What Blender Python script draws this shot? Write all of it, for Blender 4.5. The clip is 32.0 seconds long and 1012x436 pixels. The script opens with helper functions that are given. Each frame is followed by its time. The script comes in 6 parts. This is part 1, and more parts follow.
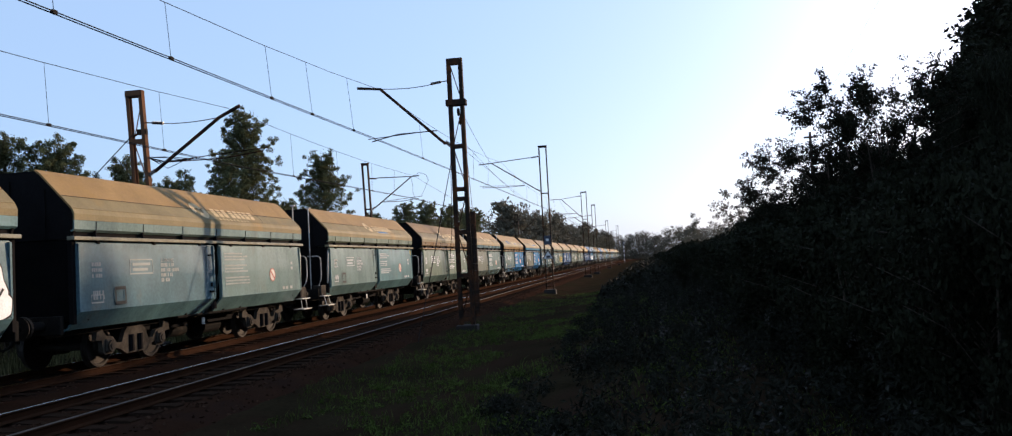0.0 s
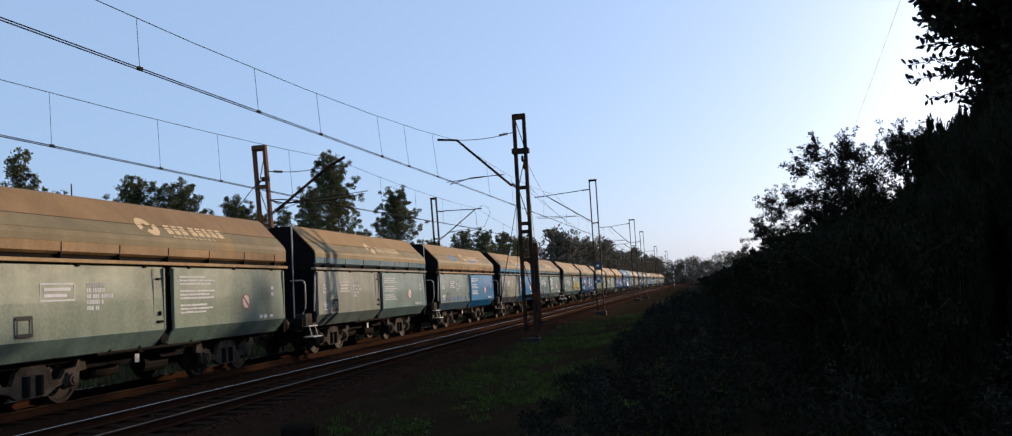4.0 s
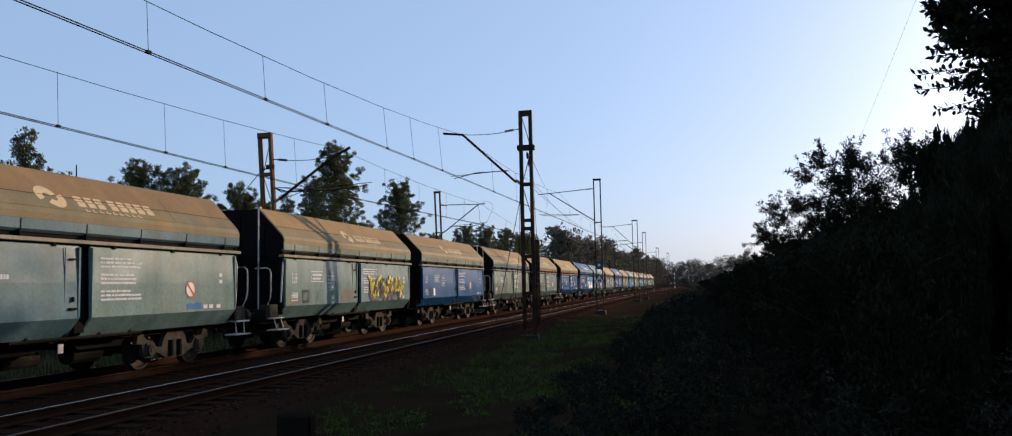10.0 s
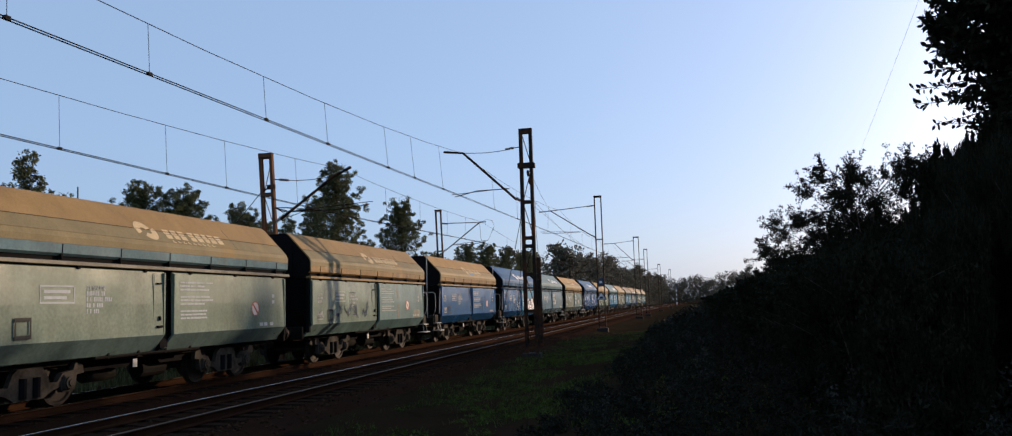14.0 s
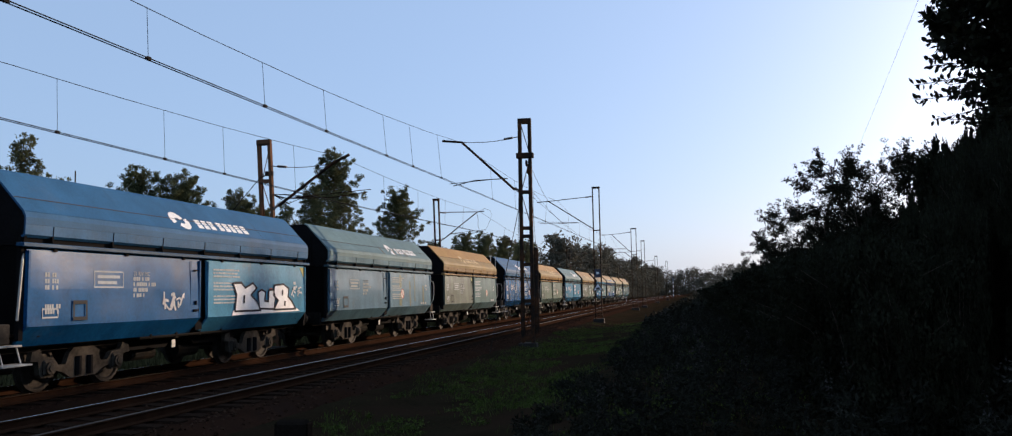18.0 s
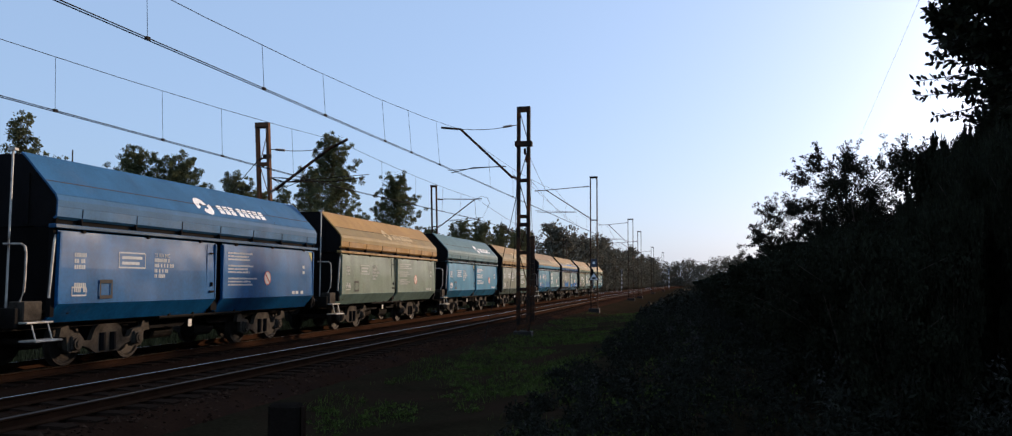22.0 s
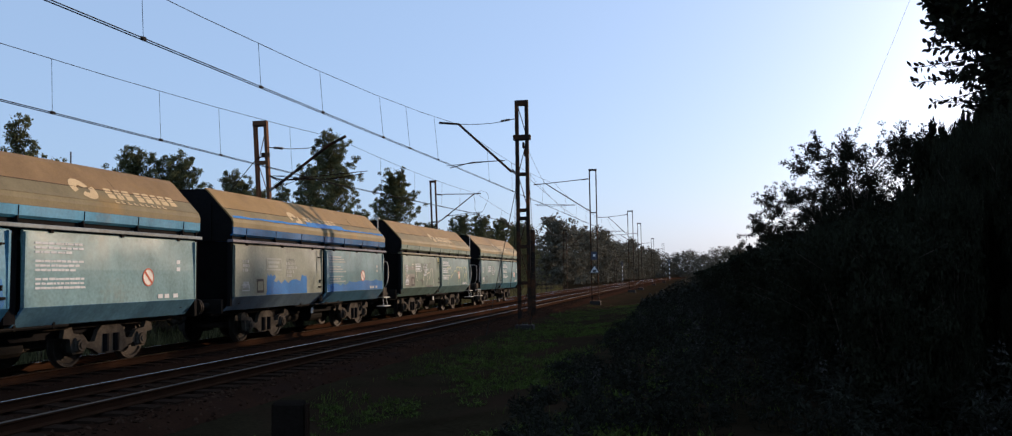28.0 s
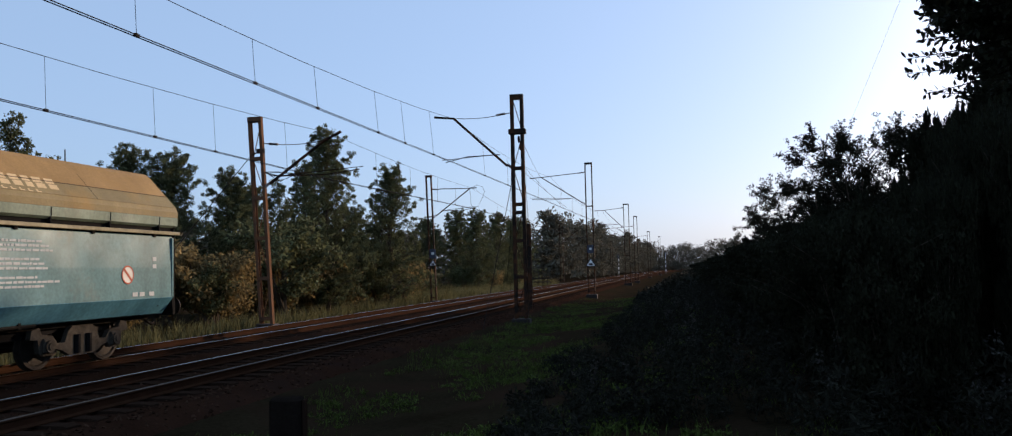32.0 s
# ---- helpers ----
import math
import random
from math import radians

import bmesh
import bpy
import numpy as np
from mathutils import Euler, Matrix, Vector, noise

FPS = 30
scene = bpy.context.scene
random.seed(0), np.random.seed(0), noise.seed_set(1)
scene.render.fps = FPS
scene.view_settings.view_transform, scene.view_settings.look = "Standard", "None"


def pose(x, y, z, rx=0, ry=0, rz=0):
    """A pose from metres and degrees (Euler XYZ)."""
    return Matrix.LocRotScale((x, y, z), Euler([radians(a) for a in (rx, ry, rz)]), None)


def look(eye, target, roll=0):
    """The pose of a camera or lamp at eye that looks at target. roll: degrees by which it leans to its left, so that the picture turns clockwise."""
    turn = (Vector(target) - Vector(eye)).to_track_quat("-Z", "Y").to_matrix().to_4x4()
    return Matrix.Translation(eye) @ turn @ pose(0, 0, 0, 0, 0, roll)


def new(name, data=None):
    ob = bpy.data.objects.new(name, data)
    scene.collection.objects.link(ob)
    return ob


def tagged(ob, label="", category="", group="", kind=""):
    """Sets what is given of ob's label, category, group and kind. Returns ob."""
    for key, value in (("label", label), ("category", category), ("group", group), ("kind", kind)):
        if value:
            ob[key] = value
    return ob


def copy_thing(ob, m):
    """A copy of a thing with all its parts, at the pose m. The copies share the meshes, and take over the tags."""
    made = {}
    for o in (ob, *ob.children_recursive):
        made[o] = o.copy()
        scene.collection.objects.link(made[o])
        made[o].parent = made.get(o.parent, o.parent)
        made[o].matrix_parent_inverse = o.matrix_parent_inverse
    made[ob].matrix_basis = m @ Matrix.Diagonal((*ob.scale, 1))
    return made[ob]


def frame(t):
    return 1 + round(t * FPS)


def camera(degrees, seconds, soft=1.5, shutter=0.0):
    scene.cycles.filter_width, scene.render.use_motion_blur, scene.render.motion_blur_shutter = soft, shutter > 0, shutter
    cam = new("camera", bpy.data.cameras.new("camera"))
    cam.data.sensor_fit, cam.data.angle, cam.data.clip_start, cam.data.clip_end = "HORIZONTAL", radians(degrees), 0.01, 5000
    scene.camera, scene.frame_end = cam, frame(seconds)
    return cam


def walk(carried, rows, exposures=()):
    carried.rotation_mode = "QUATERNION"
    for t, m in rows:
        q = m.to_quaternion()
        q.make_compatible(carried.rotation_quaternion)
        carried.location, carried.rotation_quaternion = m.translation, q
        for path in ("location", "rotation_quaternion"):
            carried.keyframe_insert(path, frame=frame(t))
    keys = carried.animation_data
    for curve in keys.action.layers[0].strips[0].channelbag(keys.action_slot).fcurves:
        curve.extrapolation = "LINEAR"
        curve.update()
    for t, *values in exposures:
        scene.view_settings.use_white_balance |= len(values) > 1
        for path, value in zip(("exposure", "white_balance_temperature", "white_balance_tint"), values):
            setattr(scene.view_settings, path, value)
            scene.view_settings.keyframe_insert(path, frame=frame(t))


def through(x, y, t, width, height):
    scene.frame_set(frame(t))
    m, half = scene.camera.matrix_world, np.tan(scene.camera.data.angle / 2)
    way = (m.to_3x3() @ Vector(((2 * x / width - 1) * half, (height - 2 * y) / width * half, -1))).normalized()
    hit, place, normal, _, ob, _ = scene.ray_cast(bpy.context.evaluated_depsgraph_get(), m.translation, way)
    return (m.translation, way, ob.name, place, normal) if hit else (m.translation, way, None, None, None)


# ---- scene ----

# ---- camera ----
cam = camera(62.0, 32.0, soft=1.15)
PATH = [
    (0, -0.51, 5.54, 1.85, 92.98, 3.08, 8.60), (0.5, -0.51, 5.54, 1.85, 93.02, 3.48, 10.99),
    (1, 0, 0, 1.754, 94.96, 3.11, 11.48), (1.5, 0, 0, 1.754, 94.24, 3.18, 11.38), (2, 0, 0, 1.754, 94.40, 2.54, 11.00),
    (2.5, 0, 0, 1.754, 94.75, 2.55, 12.51), (3, 0, 0, 1.754, 94.90, 2.98, 12.39), (3.5, 0, 0, 1.754, 94.90, 3.45, 12.01),
    (5.5, 0, 0, 1.754, 94.88, 1.67, 11.59), (6, 0, 0, 1.754, 94.33, 1.73, 11.38), (6.5, 0, 0, 1.754, 94.73, 1.63, 11.15),
    (7, 0, 0, 1.754, 94.59, 1.71, 11.33), (7.5, 0, 0, 1.754, 93.98, 1.83, 12.11), (8, 0, 0, 1.754, 94.33, 1.59, 11.57),
    (8.5, 0, 0, 1.754, 94.26, 1.25, 11.28), (9, 0, 0, 1.754, 93.98, 0.97, 11.32), (9.5, 0, 0, 1.754, 94.99, 1.07, 11.52),
    (10, 0, 0, 1.754, 94.64, 1.17, 12.00), (10.5, 0, 0, 1.754, 95.56, 1.06, 12.40), (11, 0, 0, 1.754, 96.68, 1.00, 11.70),
    (11.5, 0, 0, 1.754, 97.19, 0.75, 11.96), (12, 0, 0, 1.754, 97.37, 0.91, 12.41), (12.5, 0, 0, 1.754, 97.13, 0.54, 12.02),
    (13, 0, 0, 1.754, 96.68, 0.97, 11.90), (13.5, 0, 0, 1.754, 95.85, 1.69, 11.93), (15.5, 0, 0, 1.754, 96.10, 1.23, 12.66),
    (16, 0, 0, 1.754, 96.43, 0.71, 11.73), (16.5, 0, 0, 1.754, 96.19, 1.03, 11.38), (17, 0, 0, 1.754, 95.70, 0.72, 11.51),
    (17.5, 0, 0, 1.754, 95.96, 0.46, 11.51), (18, 0, 0, 1.754, 95.16, 0.95, 11.90), (18.5, 0, 0, 1.754, 95.20, 1.20, 12.77),
    (19, 0, 0, 1.754, 94.99, 1.21, 12.61), (19.5, 0, 0, 1.754, 95.96, 0.81, 12.89), (20, 0, 0, 1.754, 95.52, 0.74, 12.76),
    (20.5, 0, 0, 1.754, 95.22, 0.50, 12.27), (21, 0, 0, 1.754, 94.81, 0.29, 12.04), (21.5, 0, 0, 1.754, 94.76, -0.00, 11.74),
    (22, 0, 0, 1.754, 94.34, -0.20, 11.62), (22.5, 0, 0, 1.754, 94.44, -0.36, 11.31), (23, 0, 0, 1.754, 93.89, -0.25, 11.26),
    (23.5, 0, 0, 1.754, 93.88, -0.05, 11.03), (24, 0, 0, 1.754, 94.09, -0.23, 11.14),
    (24.5, 0, 0, 1.754, 93.76, -0.23, 12.13), (25, 0, 0, 1.754, 94.10, -0.36, 11.85),
    (25.5, 0, 0, 1.754, 94.29, 0.31, 11.88), (27.5, 0, 0, 1.754, 93.26, 0.73, 11.91), (28, 0, 0, 1.754, 93.94, 0.82, 11.67),
    (28.5, 0, 0, 1.754, 93.69, 0.80, 11.51), (29, 0, 0, 1.754, 93.04, 0.90, 11.27), (29.5, 0, 0, 1.754, 92.87, 0.94, 11.30),
    (30, 0, 0, 1.754, 93.07, 1.12, 11.30), (30.5, 0, 0, 1.754, 92.95, 1.27, 11.46), (31, 0, 0, 1.754, 93.40, 1.36, 11.61),
    (31.5, 0, 0, 1.754, 93.53, 1.37, 11.64), (32, 0, 0, 1.754, 93.54, 1.32, 11.43),
]

LOOK = (-0.03, 6250, 26)                          # stops, kelvin, tint
STOPS = [(0.0, 0.26), (0.5, 0.26), (1.1, 0.04), (3.0, 0.0), (9.0, 0.0), (10.5, -0.12), (13.5, -0.12), (17.0, -0.08), (20.0, 0.0), (32.0, 0.0)]
walk(cam, [(t, pose(*r)) for t, *r in PATH], exposures=[(t, LOOK[0] + d, *LOOK[1:]) for t, d in STOPS])

# ---- light ----
SUN_AZ, SUN_EL = radians(36), radians(15)          # clockwise from +y, above the horizon
world = bpy.data.worlds.new("world")
scene.world = world
world.use_nodes = True
wn = world.node_tree
sky = wn.nodes.new("ShaderNodeTexSky")
sky.sky_type, sky.sun_disc = "NISHITA", False
sky.sun_elevation, sky.sun_rotation = SUN_EL, SUN_AZ
sky.air_density, sky.dust_density, sky.ozone_density = 1.0, 2.0, 4.0
wn.nodes["Background"].inputs["Strength"].default_value = 0.177
haze = wn.nodes.new("ShaderNodeMix")               # thin even evening haze over the whole sky
haze.data_type = "RGBA"
haze.inputs[0].default_value = 0.60
haze.inputs[7].default_value = (2.62, 4.02, 5.0, 1)
wn.links.new(sky.outputs["Color"], haze.inputs[6])
wn.links.new(haze.outputs[2], wn.nodes["Background"].inputs["Color"])
sun_data = bpy.data.lights.new("sun", "SUN")
sun_data.energy, sun_data.angle, sun_data.color = 5.0, radians(0.5), (1.0, 0.78, 0.48)
sun = new("sun", sun_data)
sun_way = Vector((math.sin(SUN_AZ) * math.cos(SUN_EL), math.cos(SUN_AZ) * math.cos(SUN_EL), math.sin(SUN_EL)))
sun.matrix_world = look(sun_way * 300, (0, 0, 0))


# ---- materials ----
def material(name, colour=None, rough=0.7, metal=0.0, vary=0.25, scale=3.0, fine=40.0, bump=0.2, dirt=None, dirt_amount=0.0,
             island=False, own=False, spec=0.5, coords="Object", dents=0.0, streaks=0.0):
    """Procedural surface: a base colour, two scales of variation, dirt patches and a fine relief."""
    m = bpy.data.materials.new(name)
    m.use_nodes = True
    t = m.node_tree
    n, l = t.nodes, t.links
    b = n["Principled BSDF"]
    b.inputs["Roughness"].default_value, b.inputs["Metallic"].default_value = rough, metal
    b.inputs["Specular IOR Level"].default_value = spec
    co = n.new("ShaderNodeTexCoord").outputs[coords]
    big, small = n.new("ShaderNodeTexNoise"), n.new("ShaderNodeTexNoise")
    for tex, s, d in ((big, scale, 4), (small, fine, 3)):
        tex.inputs["Scale"].default_value, tex.inputs["Detail"].default_value = s, d
        l.new(co, tex.inputs["Vector"])
    if own:
        info = n.new("ShaderNodeObjectInfo")
        base = info.outputs["Color"]
    else:
        rgb = n.new("ShaderNodeRGB")
        rgb.outputs[0].default_value = (*colour, 1)
        base = rgb.outputs[0]
    add = n.new("ShaderNodeMath")
    add.operation = "ADD"
    l.new(big.outputs["Fac"], add.inputs[0])
    l.new(small.outputs["Fac"], add.inputs[1])
    last = add.outputs[0]
    if island:
        geo = n.new("ShaderNodeNewGeometry")
        more = n.new("ShaderNodeMath")
        more.operation = "MULTIPLY_ADD"
        more.inputs[1].default_value = 1.0
        l.new(geo.outputs["Random Per Island"], more.inputs[0])
        l.new(last, more.inputs[2])
        sub = n.new("ShaderNodeMath")
        sub.operation = "SUBTRACT"
        sub.inputs[1].default_value = 0.5
        l.new(more.outputs[0], sub.inputs[0])
        last = sub.outputs[0]
    span = n.new("ShaderNodeMapRange")
    span.inputs["From Min"].default_value, span.inputs["From Max"].default_value = 0.5, 1.5
    span.inputs["To Min"].default_value, span.inputs["To Max"].default_value = 1 - vary, 1 + vary
    l.new(last, span.inputs["Value"])
    mul = n.new("ShaderNodeVectorMath")
    mul.operation = "SCALE"
    l.new(base, mul.inputs[0])
    l.new(span.outputs[0], mul.inputs["Scale"])
    out = mul.outputs[0]
    if streaks:                                    # rain and rust runs down the sheet metal
        run, runs = n.new("ShaderNodeMapping"), n.new("ShaderNodeTexNoise")
        run.inputs["Scale"].default_value = (1.4, 1.4, 0.30)
        runs.inputs["Scale"].default_value, runs.inputs["Detail"].default_value = 1.6, 5
        l.new(co, run.inputs["Vector"])
        l.new(run.outputs[0], runs.inputs["Vector"])
        rr = n.new("ShaderNodeMapRange")
        rr.inputs["From Min"].default_value, rr.inputs["From Max"].default_value = 0.3, 0.7
        rr.inputs["To Min"].default_value, rr.inputs["To Max"].default_value = 1 - streaks, 1 + streaks
        l.new(runs.outputs["Fac"], rr.inputs["Value"])
        m2_ = n.new("ShaderNodeVectorMath")
        m2_.operation = "SCALE"
        l.new(out, m2_.inputs[0])
        l.new(rr.outputs[0], m2_.inputs["Scale"])
        out = m2_.outputs[0]
    if dirt:
        d = n.new("ShaderNodeTexNoise")
        d.inputs["Scale"].default_value, d.inputs["Detail"].default_value, d.inputs["Roughness"].default_value = scale * 0.6, 6, 0.65
        l.new(co, d.inputs["Vector"])
        ramp = n.new("ShaderNodeMapRange")
        ramp.inputs["From Min"].default_value, ramp.inputs["From Max"].default_value = 0.62 - 0.35 * dirt_amount, 0.80 - 0.25 * dirt_amount
        l.new(d.outputs["Fac"], ramp.inputs["Value"])
        mix = n.new("ShaderNodeMix")
        mix.data_type = "RGBA"
        if own:                                    # the object's alpha says how dusty it is
            much = n.new("ShaderNodeMath")
            much.operation = "MULTIPLY"
            l.new(ramp.outputs[0], much.inputs[0])
            l.new(info.outputs["Alpha"], much.inputs[1])
            l.new(much.outputs[0], mix.inputs[0])
        else:
            l.new(ramp.outputs[0], mix.inputs[0])
        l.new(out, mix.inputs[6])
        mix.inputs[7].default_value = (*dirt, 1)
        out = mix.outputs[2]
    l.new(out, b.inputs["Base Color"])
    if bump:
        bp = n.new("ShaderNodeBump")
        bp.inputs["Strength"].default_value, bp.inputs["Distance"].default_value = bump, 0.02
        l.new(small.outputs["Fac"], bp.inputs["Height"])
        if dents:
            wide, soft = n.new("ShaderNodeBump"), n.new("ShaderNodeTexNoise")
            soft.inputs["Scale"].default_value, soft.inputs["Detail"].default_value = 1.0, 0.6
            info = n.new("ShaderNodeObjectInfo")
            move = n.new("ShaderNodeVectorMath")
            move.operation = "MULTIPLY_ADD"
            move.inputs[1].default_value = (40, 40, 40)
            l.new(info.outputs["Random"], move.inputs[0])
            l.new(co, move.inputs[2])
            l.new(move.outputs[0], soft.inputs["Vector"])
            l.new(move.outputs[0], big.inputs["Vector"])
            wide.inputs["Strength"].default_value, wide.inputs["Distance"].default_value = dents, 0.12
            l.new(soft.outputs["Fac"], wide.inputs["Height"])
            l.new(wide.outputs["Normal"], bp.inputs["Normal"])
        l.new(bp.outputs["Normal"], b.inputs["Normal"])
    return m


def leaf_material(name, colour, vary=0.5, through=0.25):
    m = material(name, colour, rough=0.7, vary=vary, scale=0.8, fine=6, bump=0, island=True, spec=0.05)
    t = m.node_tree
    b = t.nodes["Principled BSDF"]
    tr = t.nodes.new("ShaderNodeBsdfTranslucent")
    mix = t.nodes.new("ShaderNodeMixShader")
    mix.inputs[0].default_value = through
    src = b.inputs["Base Color"].links[0].from_socket
    t.links.new(src, tr.inputs["Color"])
    t.links.new(b.outputs[0], mix.inputs[1])
    t.links.new(tr.outputs[0], mix.inputs[2])
    t.links.new(mix.outputs[0], t.nodes["Material Output"].inputs["Surface"])
    return m


M = {}
# soil darker than real: the verge's shade is put into its colour
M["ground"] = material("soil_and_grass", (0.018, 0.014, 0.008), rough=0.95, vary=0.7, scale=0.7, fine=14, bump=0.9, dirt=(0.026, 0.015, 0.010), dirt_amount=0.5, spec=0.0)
M["grass"] = leaf_material("grass_blades", (0.054, 0.080, 0.017), 0.6, 0.25)
M["drygrass"] = leaf_material("dry_verge_grass", (0.095, 0.090, 0.040), 0.6, 0.35)
# near-black: the shade on the verge is put into the leaf colour
M["weed"] = leaf_material("shade_dark_weeds", (0.015, 0.0155, 0.0105), 0.5, 0.12)
M["seed"] = leaf_material("grey_seed_heads", (0.045, 0.042, 0.037), 0.5, 0.2)
# bed, stones and sleepers darkened: shade on the track is in their colours
M["ballast"] = material("shade_dark_ballast", (0.027, 0.0135, 0.0085), rough=0.95, vary=0.5, scale=1.2, fine=26, bump=0.9, dirt=(0.022, 0.013, 0.010), dirt_amount=0.4, spec=0.0)
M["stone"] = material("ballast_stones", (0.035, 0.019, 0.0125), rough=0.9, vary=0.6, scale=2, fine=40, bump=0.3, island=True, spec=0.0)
M["sleeper"] = material("shade_dark_concrete", (0.030, 0.019, 0.014), rough=0.9, vary=0.3, scale=2, fine=30, dirt=(0.020, 0.012, 0.008), dirt_amount=0.6, spec=0.0)
M["rail"] = material("rusty_rail", (0.034, 0.017, 0.010), rough=0.75, vary=0.3, scale=4, fine=60, spec=0.0)
M["railhead"] = material("polished_rail_head", (0.50, 0.45, 0.40), rough=0.20, metal=1.0, vary=0.1, scale=2, fine=50, bump=0.05)
# darker copy of the rail head: the missing sky reflection is painted in
M["raildim"] = material("dim_rail_head", (0.050, 0.031, 0.021), rough=0.65, metal=0.25, vary=0.25, scale=2, fine=50, bump=0.05)
# lighter copy of the mast steel: sun on the leaning mast is painted in
M["sunlitmast"] = material("sunlit_rusty_steel", (0.105, 0.058, 0.036), rough=0.8, vary=0.4, scale=3, fine=30, dirt=(0.16, 0.07, 0.032), dirt_amount=0.5, spec=0.02)
# masts stand against the light: that dark side is in the base colour
M["mast"] = material("backlit_rusty_steel", (0.024, 0.018, 0.015), rough=0.7, vary=0.35, scale=3, fine=30, dirt=(0.12, 0.047, 0.020), dirt_amount=0.45, spec=0.02)
M["concrete"] = material("mast_concrete", (0.018, 0.013, 0.010), rough=0.9, vary=0.3, scale=3, fine=30, dirt=(0.022, 0.014, 0.010), dirt_amount=0.5)
# near-black rough surface of the marker post and the thin boughs
M["darkrough"] = material("dark_rough_surface", (0.013, 0.010, 0.008), rough=0.95, vary=0.4, scale=4, fine=30, bump=0.6, spec=0.0)
M["wire"] = material("dark_copper_wire", (0.016, 0.015, 0.015), rough=0.8, vary=0.1, scale=2, fine=10, bump=0, spec=0.05)
M["insulator"] = material("brown_porcelain", (0.035, 0.02, 0.015), rough=0.3, vary=0.2, scale=5, fine=20, bump=0)
M["paint"] = material("dusty_wagon_paint", own=True, rough=0.27, vary=0.36, scale=0.9, fine=14, bump=0.06, dirt=(0.16, 0.145, 0.105), dirt_amount=0.0, spec=0.24, dents=0.28, streaks=0.18)
M["roof"] = material("dust_covered_roof", own=True, rough=0.6, vary=0.25, scale=0.8, fine=22, bump=0.2, dirt=(0.28, 0.165, 0.045), dirt_amount=0.2, spec=0.1, dents=0.12, streaks=0.10)
M["mark"] = material("worn_white_lettering", own=True, rough=0.7, vary=0.25, scale=3, fine=30, bump=0, spec=0.12)
# the shadow under the wagons is put into this near-black steel colour
M["under"] = material("shade_dark_ironwork", (0.013, 0.012, 0.011), rough=0.8, vary=0.4, scale=3, fine=30, dirt=(0.05, 0.038, 0.026), dirt_amount=0.3, spec=0.02)
M["bogie"] = material("dusty_bogie_steel", (0.062, 0.053, 0.043), rough=0.8, vary=0.45, scale=4, fine=30, dirt=(0.02, 0.017, 0.014), dirt_amount=0.55, spec=0.03)
M["wheel"] = material("wheel_steel", (0.034, 0.028, 0.023), rough=0.6, metal=0.3, vary=0.4, scale=5, fine=30, dirt=(0.02, 0.016, 0.013), dirt_amount=0.5, spec=0.1)
# shade of the hopper ends, recesses and gaps put into a near-black colour
M["inside"] = material("shade_black_steel", (0.009, 0.0085, 0.009), rough=0.85, vary=0.4, scale=3, fine=20, dirt=(0.016, 0.013, 0.010), dirt_amount=0.2, spec=0.03)
M["whitesteel"] = material("scuffed_white_steel", (0.50, 0.48, 0.43), rough=0.6, vary=0.3, scale=6, fine=40, dirt=(0.15, 0.11, 0.08), dirt_amount=0.4)
M["sign_white"] = material("sign_white", (0.75, 0.75, 0.75), rough=0.5, vary=0.1, scale=3, fine=20, bump=0)
M["sign_black"] = material("sign_black", (0.03, 0.03, 0.03), rough=0.5, vary=0.1, scale=3, fine=20, bump=0)
M["sign_blue"] = material("sign_blue", (0.025, 0.035, 0.06), rough=0.5, vary=0.1, scale=3, fine=20, bump=0)
M["bark"] = material("tree_bark", (0.07, 0.055, 0.042), rough=0.95, vary=0.4, scale=3, fine=18, bump=0.7, spec=0.1)
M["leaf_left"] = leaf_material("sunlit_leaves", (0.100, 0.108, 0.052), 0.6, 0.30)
M["leaf_dry"] = leaf_material("yellowing_leaves", (0.22, 0.16, 0.07), 0.6, 0.35)
# distance haze is put into this colour: paler and greyer than near leaves
M["leaf_far"] = leaf_material("hazed_distant_leaves", (0.112, 0.104, 0.076), 0.35, 0.15)
# bank leaves far darker than real ones: the bank's shade is in their colour
M["leaf_shade"] = leaf_material("shade_dark_leaves", (0.015, 0.0165, 0.009), 0.4, 0.10)


# ---- shape helpers ----
def part(name, bm, mat, parent=None, label="", smooth=False):
    """Link a bmesh as one mesh object under a thing or a part."""
    me = bpy.data.meshes.new(name)
    bm.normal_update()
    bm.to_mesh(me)
    bm.free()
    if mat:
        me.materials.append(M[mat])
    if smooth:
        me.shade_smooth()
    ob = new(name, me)
    if parent is not None:
        ob.parent = parent
    if label:
        tagged(ob, label)
    return ob


def pymesh(name, verts, faces, mat, parent=None, label=""):
    me = bpy.data.meshes.new(name)
    me.from_pydata([tuple(v) for v in verts], [], [tuple(f) for f in faces])
    me.materials.append(M[mat])
    me.update()
    ob = new(name, me)
    if parent is not None:
        ob.parent = parent
    if label:
        tagged(ob, label)
    return ob


def empty(name):
    ob = new(name)
    ob.empty_display_size = 0.3
    return ob


